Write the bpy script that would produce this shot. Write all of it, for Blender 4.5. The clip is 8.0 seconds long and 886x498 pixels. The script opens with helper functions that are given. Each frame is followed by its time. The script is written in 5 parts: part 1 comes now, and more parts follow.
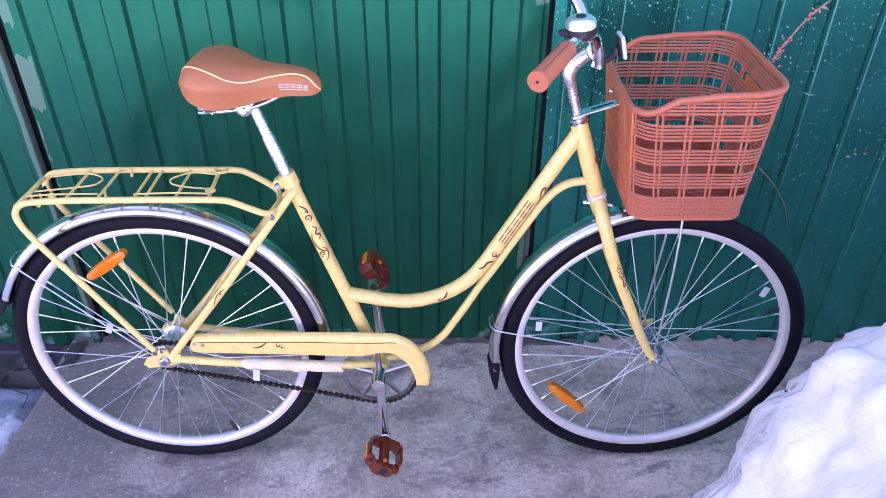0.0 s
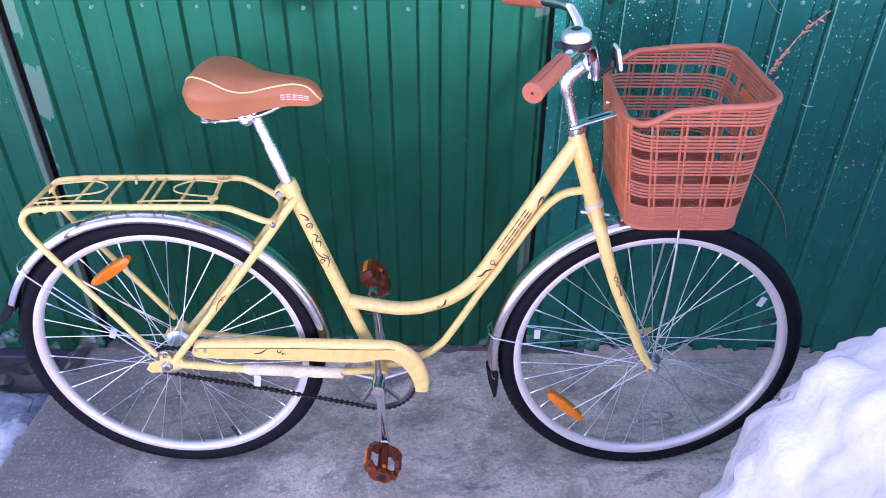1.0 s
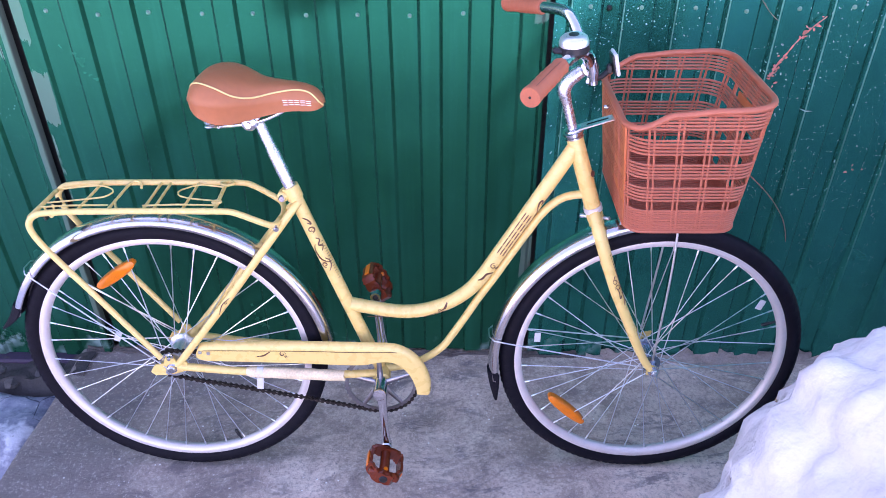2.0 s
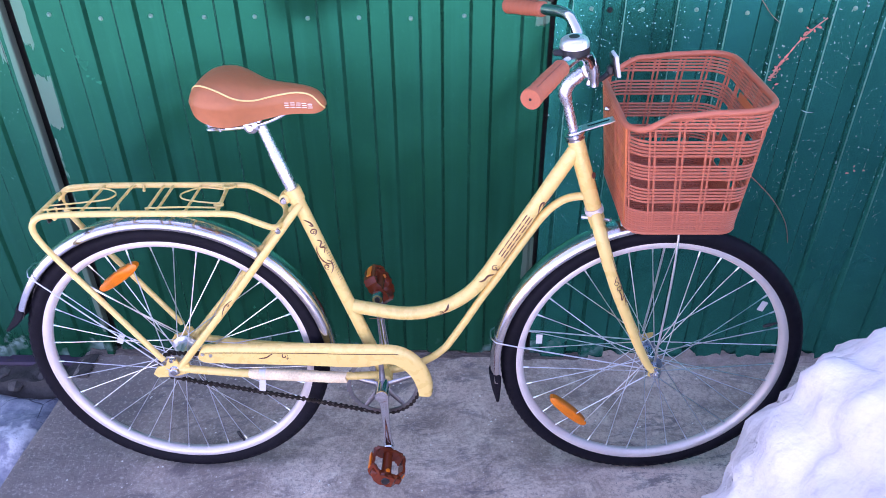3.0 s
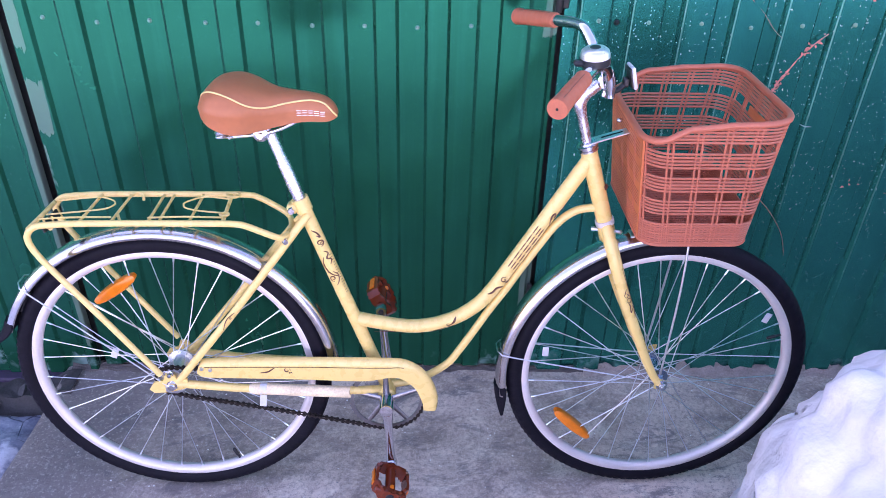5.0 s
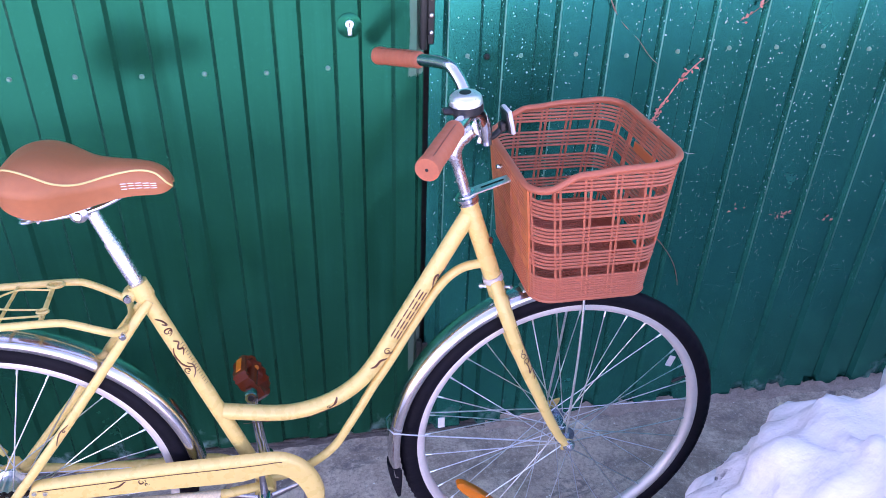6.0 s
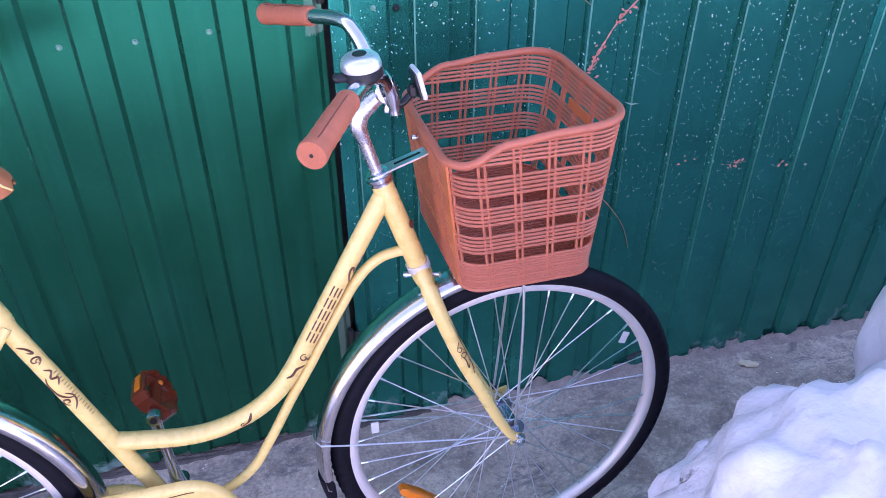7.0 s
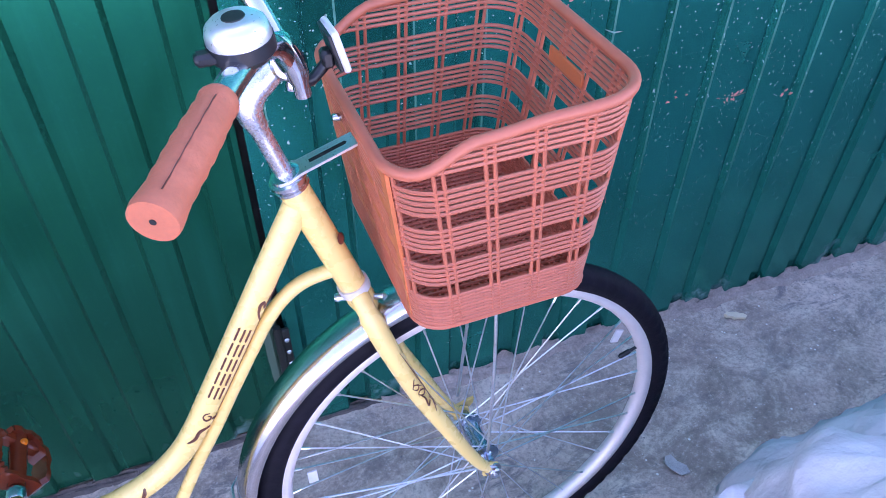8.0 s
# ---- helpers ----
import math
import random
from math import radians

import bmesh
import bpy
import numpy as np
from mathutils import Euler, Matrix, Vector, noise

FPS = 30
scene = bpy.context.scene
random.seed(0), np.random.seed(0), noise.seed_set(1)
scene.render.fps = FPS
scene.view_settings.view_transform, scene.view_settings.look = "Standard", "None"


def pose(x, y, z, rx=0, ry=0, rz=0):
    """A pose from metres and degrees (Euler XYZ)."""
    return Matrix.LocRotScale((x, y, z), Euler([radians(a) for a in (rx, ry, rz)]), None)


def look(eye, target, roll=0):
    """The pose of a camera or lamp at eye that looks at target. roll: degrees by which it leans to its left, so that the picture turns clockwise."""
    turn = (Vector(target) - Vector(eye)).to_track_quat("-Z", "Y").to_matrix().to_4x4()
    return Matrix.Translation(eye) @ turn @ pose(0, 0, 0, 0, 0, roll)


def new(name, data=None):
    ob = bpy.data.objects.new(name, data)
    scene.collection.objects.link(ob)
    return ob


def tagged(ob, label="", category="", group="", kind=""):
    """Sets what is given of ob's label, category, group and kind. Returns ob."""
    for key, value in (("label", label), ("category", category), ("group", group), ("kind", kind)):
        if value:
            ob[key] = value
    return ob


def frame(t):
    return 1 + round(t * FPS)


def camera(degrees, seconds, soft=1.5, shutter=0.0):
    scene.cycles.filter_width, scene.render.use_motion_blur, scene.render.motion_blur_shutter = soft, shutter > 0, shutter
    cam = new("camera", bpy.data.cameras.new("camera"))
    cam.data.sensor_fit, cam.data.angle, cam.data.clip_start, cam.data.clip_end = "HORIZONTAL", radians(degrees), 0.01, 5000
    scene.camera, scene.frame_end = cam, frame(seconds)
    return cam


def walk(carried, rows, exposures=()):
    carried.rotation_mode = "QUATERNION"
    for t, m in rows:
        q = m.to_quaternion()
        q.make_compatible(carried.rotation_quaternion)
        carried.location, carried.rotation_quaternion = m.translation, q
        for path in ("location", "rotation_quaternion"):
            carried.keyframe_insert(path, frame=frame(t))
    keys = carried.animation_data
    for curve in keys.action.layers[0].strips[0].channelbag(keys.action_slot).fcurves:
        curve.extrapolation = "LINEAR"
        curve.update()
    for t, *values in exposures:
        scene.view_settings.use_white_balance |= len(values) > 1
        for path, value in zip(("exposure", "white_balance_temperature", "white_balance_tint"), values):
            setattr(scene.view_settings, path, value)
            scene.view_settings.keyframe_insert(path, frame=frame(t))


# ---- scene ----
cam = camera(60.7, 8.0, soft=0.5)
PATH = [
    (0, (0.029, 0.153, 1.533), (0.004, 1.776, 0.365), 0.3),
    (0.5, (0.041, 0.15, 1.539), (0.005, 1.777, 0.376), 0.2),
    (1, (0.048, 0.137, 1.543), (0.002, 1.773, 0.394), 0.2),
    (1.5, (0.054, 0.125, 1.545), (0.0, 1.769, 0.407), 0.1),
    (3, (0.062, 0.115, 1.546), (-0.007, 1.766, 0.419), -0.4),
    (3.5, (0.059, 0.116, 1.546), (-0.007, 1.77, 0.424), -0.4),
    (4, (0.05, 0.116, 1.544), (-0.016, 1.77, 0.421), -0.4),
    (4.2, (0.039, 0.116, 1.543), (-0.031, 1.771, 0.421), -0.4),
    (5.3, (-0.048, 0.154, 1.525), (0.082, 1.836, 0.451), 2.8),
    (5.5, (-0.036, 0.183, 1.522), (0.177, 1.868, 0.466), 3.2),
    (6, (0.012, 0.328, 1.511), (0.322, 2.002, 0.462), 1.9),
    (6.5, (0.089, 0.446, 1.466), (0.471, 2.071, 0.363), 0.8),
    (7, (0.109, 0.497, 1.455), (0.521, 2.082, 0.306), 0.0),
    (7.5, (0.144, 0.592, 1.403), (0.588, 2.116, 0.186), -0.6),
    (8, (0.199, 0.84, 1.377), (0.71, 2.212, 0.014), 0.5),
]
walk(cam, [(t, look(eye, target, roll)) for t, eye, target, roll in PATH], [(0.0, 2.42, 6900, 47), (6.5, 2.40, 6800, 47), (7.2, 2.42, 6550, 45), (8.0, 2.68, 6300, 40)])

# ---- world and light ----
world = bpy.data.worlds.new("world")
world.use_nodes = True
scene.world = world
wn = world.node_tree.nodes
sky = wn.new("ShaderNodeTexSky")
sky.sky_type = "NISHITA"
sky.sun_disc = False
sky.sun_elevation = radians(44)
sky.sun_rotation = radians(-12)
world.node_tree.links.new(sky.outputs["Color"], wn["Background"].inputs["Color"])
wn["Background"].inputs["Strength"].default_value = 0.15
sun_data = bpy.data.lights.new("sun", "SUN")
sun_data.energy, sun_data.angle, sun_data.color = 2.2, radians(0.5), (1.0, 0.95, 0.88)
sun = new("sun", sun_data)
sun.matrix_world = look((-1.7, 8.0, 7.9), (0.0, 0.0, 0.0))


# ---- materials ----
def mat(name, colour, rough=0.5, metal=0.0, vary=0.12, scale=8.0, bump=0.0, bump_scale=60.0, coat=0.0, spec=0.5, rand=0.0, depth=0.004):
    """A procedural material: colour broken up at two scales, roughness variation and fine relief."""
    m = bpy.data.materials.new(name)
    m.use_nodes = True
    nt = m.node_tree
    n, l = nt.nodes, nt.links
    b = n["Principled BSDF"]
    b.inputs["Metallic"].default_value = metal
    b.inputs["Coat Weight"].default_value = coat
    b.inputs["Specular IOR Level"].default_value = spec
    tc = n.new("ShaderNodeTexCoord")
    a = n.new("ShaderNodeTexNoise")
    a.inputs["Scale"].default_value, a.inputs["Detail"].default_value = scale, 6
    c = n.new("ShaderNodeTexNoise")
    c.inputs["Scale"].default_value, c.inputs["Detail"].default_value = scale * 9, 4
    l.new(tc.outputs["Object"], a.inputs["Vector"])
    l.new(tc.outputs["Object"], c.inputs["Vector"])
    add = n.new("ShaderNodeMath")
    add.operation = "ADD"
    l.new(a.outputs["Fac"], add.inputs[0])
    l.new(c.outputs["Fac"], add.inputs[1])
    ramp = n.new("ShaderNodeMapRange")
    ramp.inputs["From Min"].default_value, ramp.inputs["From Max"].default_value = 0.6, 1.4
    ramp.inputs["To Min"].default_value, ramp.inputs["To Max"].default_value = 1 - vary, 1 + vary
    l.new(add.outputs[0], ramp.inputs["Value"])
    mul = n.new("ShaderNodeVectorMath")
    mul.operation = "SCALE"
    mul.inputs[0].default_value = colour
    if rand:
        oi = n.new("ShaderNodeObjectInfo")
        rr = n.new("ShaderNodeMapRange")
        rr.inputs["To Min"].default_value, rr.inputs["To Max"].default_value = 1 - rand, 1 + rand
        l.new(oi.outputs["Random"], rr.inputs["Value"])
        mm = n.new("ShaderNodeMath")
        mm.operation = "MULTIPLY"
        l.new(rr.outputs["Result"], mm.inputs[0])
        l.new(ramp.outputs["Result"], mm.inputs[1])
        l.new(mm.outputs[0], mul.inputs["Scale"])
    else:
        l.new(ramp.outputs["Result"], mul.inputs["Scale"])
    l.new(mul.outputs["Vector"], b.inputs["Base Color"])
    rmap = n.new("ShaderNodeMapRange")
    rmap.inputs["To Min"].default_value, rmap.inputs["To Max"].default_value = max(0.02, rough * 0.75), min(1.0, rough * 1.25)
    l.new(c.outputs["Fac"], rmap.inputs["Value"])
    l.new(rmap.outputs["Result"], b.inputs["Roughness"])
    if bump:
        d = n.new("ShaderNodeTexNoise")
        d.inputs["Scale"].default_value, d.inputs["Detail"].default_value = bump_scale, 8
        l.new(tc.outputs["Object"], d.inputs["Vector"])
        bp = n.new("ShaderNodeBump")
        bp.inputs["Strength"].default_value, bp.inputs["Distance"].default_value = bump, depth
        l.new(d.outputs["Fac"], bp.inputs["Height"])
        l.new(bp.outputs["Normal"], b.inputs["Normal"])
    return m


YELLOW = mat("cream_yellow_paint", (0.85, 0.59, 0.20), 0.28, vary=0.02, scale=6, coat=0.3)
WORN = mat("thin_packing_foam", (0.80, 0.62, 0.40), 0.6, vary=0.28, scale=26, bump=0.1)
CHROME = mat("chrome", (0.70, 0.69, 0.73), 0.13, 1.0, vary=0.05, scale=20)
BELL_SILVER = mat("satin_silver_bell", (0.80, 0.79, 0.82), 0.30, 0.8, vary=0.06, scale=30)
SATIN = mat("satin_cast_aluminium", (0.66, 0.64, 0.67), 0.27, 0.9, vary=0.10, scale=25)
GUARD = mat("brushed_chrome_guard", (0.66, 0.63, 0.63), 0.17, 1.0, vary=0.10, scale=18)
ALU = mat("aluminium", (0.80, 0.71, 0.70), 0.46, 0.40, vary=0.06, scale=30)
STEEL = mat("zinc_steel", (0.78, 0.79, 0.82), 0.30, 1.0, vary=0.15, scale=60)
HUB_STEEL = mat("blued_hub_steel", (0.36, 0.44, 0.56), 0.24, 1.0, vary=0.3, scale=90)
RUBBER = mat("tyre_rubber", (0.0085, 0.0075, 0.0125), 0.62, vary=0.35, scale=25, bump=0.2, bump_scale=200, spec=0.12)
BLACK = mat("black_plastic", (0.012, 0.012, 0.015), 0.35, vary=0.15, scale=40)
CHAIN = mat("oiled_chain_steel", (0.048, 0.036, 0.032), 0.42, 0.6, vary=0.5, scale=120)
CHAINRING = mat("dull_ring_steel", (0.30, 0.29, 0.31), 0.3, 1.0, vary=0.25, scale=60)
TERRA = mat("terracotta_plastic", (0.48, 0.125, 0.068), 0.42, vary=0.08, scale=14, rand=0.06)
PANEL = mat("terracotta_panel_plastic", (0.60, 0.150, 0.050), 0.4, vary=0.1, scale=30)
GRIP = mat("brown_rubber_grip", (0.48, 0.132, 0.068), 0.6, vary=0.12, scale=30, bump=0.12, bump_scale=350)
LEATHER = mat("brown_saddle_vinyl", (0.45, 0.145, 0.058), 0.50, vary=0.10, scale=9, bump=0.10, bump_scale=420)
PIPING = mat("pale_yellow_piping", (0.80, 0.62, 0.25), 0.5)
DECAL = mat("dark_brown_decal", (0.13, 0.038, 0.022), 0.4)
PRINT = mat("white_print", (0.80, 0.78, 0.76), 0.5)
AMBER = mat("amber_reflector", (0.85, 0.19, 0.0), 0.32, vary=0.15, scale=60, coat=0.4)
PEDAL = mat("brown_pedal_plastic", (0.17, 0.026, 0.009), 0.14, vary=0.15, scale=40)
TAG = mat("white_reflector_tag", (0.62, 0.60, 0.62), 0.4)
SNOW = mat("snow", (0.66, 0.655, 0.70), 0.75, vary=0.06, scale=9, bump=0.7, bump_scale=42, depth=0.007)
STONE = mat("rubble_stone", (0.075, 0.068, 0.068), 0.85, vary=0.5, scale=18, bump=0.6, bump_scale=60)
MAROON = mat("maroon_sill_paint", (0.050, 0.028, 0.060), 0.5, vary=0.3, scale=20)
TWIG = mat("dry_twig", (0.22, 0.11, 0.08), 0.8, vary=0.3, scale=60)
PETAL = mat("dry_red_leaf", (0.55, 0.20, 0.16), 0.7, vary=0.3, scale=80)
SOIL = mat("brown_dirt", (0.095, 0.080, 0.074), 0.95, vary=0.5, scale=30, bump=0.8, bump_scale=120)
DUST = mat("pale_swept_dust", (0.36, 0.29, 0.25), 0.95, vary=0.4, scale=24, bump=0.7, bump_scale=110)
EARTH = mat("dark_wet_earth", (0.042, 0.038, 0.038), 0.9, vary=0.5, scale=22, bump=0.9, bump_scale=70)
CHIP = mat("pale_wood_chip", (0.78, 0.68, 0.50), 0.8, vary=0.15, scale=60)
FLAKE = mat("thin_clear_ice", (0.46, 0.43, 0.42), 0.25, vary=0.3, scale=40, bump=0.3)
GRIT = mat("grit", (0.30, 0.27, 0.26), 0.9, vary=0.4, scale=40)
# near-black in place of the shade inside gaps, slots and holes
DARK = mat("shade_black", (0.008, 0.010, 0.010), 0.8)
SCREW_PAINT = mat("pale_green_screw_paint", (0.12, 0.28, 0.21), 0.4, vary=0.3, scale=200)
HINGE = mat("black_painted_iron", (0.012, 0.014, 0.013), 0.45, vary=0.3, scale=60)


def node(nt, kind, **values):
    """A node with its input sockets or properties set by name."""
    n = nt.nodes.new(kind)
    for key, v in values.items():
        n.inputs[key.replace("_", " ")].default_value = v
    return n


def math_node(nt, op, a, b, clamp=False):
    n = nt.nodes.new("ShaderNodeMath")
    n.operation, n.use_clamp = op, clamp
    for i, q in enumerate((a, b)):
        if isinstance(q, (int, float)):
            n.inputs[i].default_value = q
        else:
            nt.links.new(q, n.inputs[i])
    return n.outputs[0]


def ramp_node(nt, value, lo, hi, to_lo=0.0, to_hi=1.0):
    n = nt.nodes.new("ShaderNodeMapRange")
    n.inputs["From Min"].default_value, n.inputs["From Max"].default_value = lo, hi
    n.inputs["To Min"].default_value, n.inputs["To Max"].default_value = to_lo, to_hi
    nt.links.new(value, n.inputs["Value"])
    return n.outputs["Result"]


def mix_node(nt, fac, a, b):
    n = nt.nodes.new("ShaderNodeMix")
    n.data_type = "RGBA"
    nt.links.new(fac, n.inputs["Factor"])
    for name, q in (("A", a), ("B", b)):
        socket = [s for s in n.inputs if s.name == name and s.type == "RGBA"][0]
        if isinstance(q, tuple):
            socket.default_value = (*q, 1.0)
        else:
            nt.links.new(q, socket)
    return [s for s in n.outputs if s.type == "RGBA"][0]


def noise_node(nt, vector, scale, detail=5.0, rough=0.55):
    n = node(nt, "ShaderNodeTexNoise", Scale=scale, Detail=detail, Roughness=rough)
    nt.links.new(vector, n.inputs["Vector"])
    return n.outputs["Fac"]


def stretch(nt, vector, s, move=(0, 0, 0)):
    n = nt.nodes.new("ShaderNodeMapping")
    n.inputs["Scale"].default_value, n.inputs["Location"].default_value = s, move
    nt.links.new(vector, n.inputs["Vector"])
    return n.outputs["Vector"]


def green_sheet(name, specks, scraped, rib_pale=0.0, ragged=0.05, smudges=(), tones=((0.0003, 0.035, 0.019), (0.0007, 0.060, 0.032)), ior=1.5, sheen=(0.0, 1.0, 0.62)):
    """Dark green coated sheet metal: dust, pale specks, scratches, chips and scraped grey primer by the gate seams."""
    m = bpy.data.materials.new(name)
    m.use_nodes = True
    nt = m.node_tree
    b = nt.nodes["Principled BSDF"]
    tc = nt.nodes.new("ShaderNodeTexCoord").outputs["Object"]
    xyz = nt.nodes.new("ShaderNodeSeparateXYZ")
    nt.links.new(tc, xyz.inputs[0])
    big = noise_node(nt, tc, 1.6, 4)
    streak = noise_node(nt, stretch(nt, tc, (22, 22, 1.2)), 1.0, 5)
    fine = noise_node(nt, tc, 90, 4)
    col = mix_node(nt, ramp_node(nt, big, 0.35, 0.65), tones[0], tones[1])
    col = mix_node(nt, ramp_node(nt, streak, 0.50, 0.85, 0.0, 0.30), col, (0.003, 0.120, 0.078))
    col = mix_node(nt, ramp_node(nt, fine, 0.58, 0.80, 0.0, 0.15), col, (0.003, 0.100, 0.075))
    if specks:
        for scale, size, share_, seed in ((52, 0.100, 0.46, 1.3), (110, 0.17, 0.45, 7.1), (21, 0.062, 0.45, 4.7)):
            v = node(nt, "ShaderNodeTexVoronoi", Scale=scale, Randomness=1.0)
            wob = nt.nodes.new("ShaderNodeVectorMath")
            wob.operation = "ADD"
            nt.links.new(stretch(nt, tc, (1.0, 1.0, 0.8), (seed, 0, seed)), wob.inputs[0])
            wn2 = node(nt, "ShaderNodeTexNoise", Scale=60.0)
            nt.links.new(tc, wn2.inputs["Vector"])
            sc = nt.nodes.new("ShaderNodeVectorMath")
            sc.operation = "SCALE"
            sc.inputs["Scale"].default_value = 0.016
            nt.links.new(wn2.outputs["Color"], sc.inputs[0])
            nt.links.new(sc.outputs[0], wob.inputs[1])
            nt.links.new(wob.outputs[0], v.inputs["Vector"])
            near = ramp_node(nt, v.outputs["Distance"], size, size * 0.5)
            pick = math_node(nt, "GREATER_THAN", noise_node(nt, stretch(nt, tc, (1, 1, 1), (seed, 2, 0)), 5.5, 3), share_)
            fac = math_node(nt, "MULTIPLY", math_node(nt, "MULTIPLY", near, pick), ramp_node(nt, math_node(nt, "ADD", xyz.outputs["Z"], math_node(nt, "MULTIPLY", big, 0.8)), 0.75, 1.15, specks * 0.12, specks), True)
            col = mix_node(nt, fac, col, (0.50, 0.60, 0.55))
        scratch = noise_node(nt, stretch(nt, tc, (5, 5, 70), (3, 0, 0)), 1.4, 2)
        spot = noise_node(nt, tc, 3.1, 3)
        fac = math_node(nt, "MULTIPLY", ramp_node(nt, scratch, 0.735, 0.76), ramp_node(nt, spot, 0.52, 0.60), True)
        col = mix_node(nt, fac, col, (0.40, 0.48, 0.45))
    # chipped paint along the lower edge
    chip = noise_node(nt, tc, 26, 5, 0.65)
    low = ramp_node(nt, math_node(nt, "ADD", xyz.outputs["Z"], math_node(nt, "MULTIPLY", chip, -0.25)), -0.075, -0.112)
    fac = math_node(nt, "MULTIPLY", low, ramp_node(nt, noise_node(nt, tc, 7, 3), 0.50, 0.62), True)
    col = mix_node(nt, fac, col, (0.16, 0.25, 0.25))
    for x, w, z0, z1, cut in scraped:
        edge = math_node(nt, "ADD", math_node(nt, "ABSOLUTE", math_node(nt, "SUBTRACT", xyz.outputs["X"], x), 0.0), math_node(nt, "MULTIPLY", math_node(nt, "SUBTRACT", noise_node(nt, stretch(nt, tc, (9, 9, 5)), 1.0, 5, 0.6), 0.5), ragged))
        inx = ramp_node(nt, edge, w, w * 0.86)
        zr = math_node(nt, "ADD", xyz.outputs["Z"], math_node(nt, "MULTIPLY", math_node(nt, "SUBTRACT", noise_node(nt, stretch(nt, tc, (60, 60, 14)), 1.0, 5, 0.7), 0.5), 0.09))
        iz = math_node(nt, "MULTIPLY", math_node(nt, "GREATER_THAN", zr, z0), math_node(nt, "LESS_THAN", zr, z1))
        patch = ramp_node(nt, noise_node(nt, stretch(nt, tc, (3, 3, 2.2), (1.0, 0, 0.6)), 1.0, 5, 0.6), cut, cut + 0.02)
        col = mix_node(nt, math_node(nt, "MULTIPLY", math_node(nt, "MULTIPLY", inx, iz), patch, True), col, (0.105, 0.145, 0.115))
    # broken pale line on one edge of each rib, fading out lower down
    if rib_pale:
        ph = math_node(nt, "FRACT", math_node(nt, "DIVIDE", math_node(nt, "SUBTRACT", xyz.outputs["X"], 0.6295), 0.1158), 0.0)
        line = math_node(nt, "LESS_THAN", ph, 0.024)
        line_fade = math_node(nt, "MULTIPLY", ramp_node(nt, noise_node(nt, stretch(nt, tc, (30, 30, 9)), 1.0, 5, 0.7), 0.30, 0.55, 0.35, rib_pale), ramp_node(nt, math_node(nt, "ADD", xyz.outputs["Z"], big), 0.95, 1.35))
        col = mix_node(nt, math_node(nt, "MULTIPLY", line, line_fade, True), col, (0.17, 0.40, 0.32))
    for x, z, r in smudges:
        d = math_node(nt, "ADD", math_node(nt, "POWER", math_node(nt, "SUBTRACT", xyz.outputs["X"], x), 2.0), math_node(nt, "MULTIPLY", math_node(nt, "POWER", math_node(nt, "SUBTRACT", xyz.outputs["Z"], z), 2.0), 0.5))
        d = math_node(nt, "ADD", math_node(nt, "SQRT", d, 0.0), math_node(nt, "MULTIPLY", math_node(nt, "SUBTRACT", noise_node(nt, tc, 40, 4), 0.5), 0.03))
        col = mix_node(nt, ramp_node(nt, d, r, r * 0.3, 0.0, 0.35), col, (0.003, 0.030, 0.020))
    nt.links.new(col, b.inputs["Base Color"])
    b.inputs["Specular IOR Level"].default_value = 1.0
    b.inputs["IOR"].default_value = ior
    b.inputs["Specular Tint"].default_value = (*sheen, 1.0)
    nt.links.new(ramp_node(nt, noise_node(nt, tc, 5, 6, 0.6), 0.3, 0.7, 0.17, 0.28), b.inputs["Roughness"])
    bp = node(nt, "ShaderNodeBump", Strength=0.10, Distance=0.004)
    nt.links.new(math_node(nt, "ADD", noise_node(nt, tc, 9, 3), math_node(nt, "MULTIPLY", fine, 0.12)), bp.inputs["Height"])
    nt.links.new(bp.outputs["Normal"], b.inputs["Normal"])
    return m


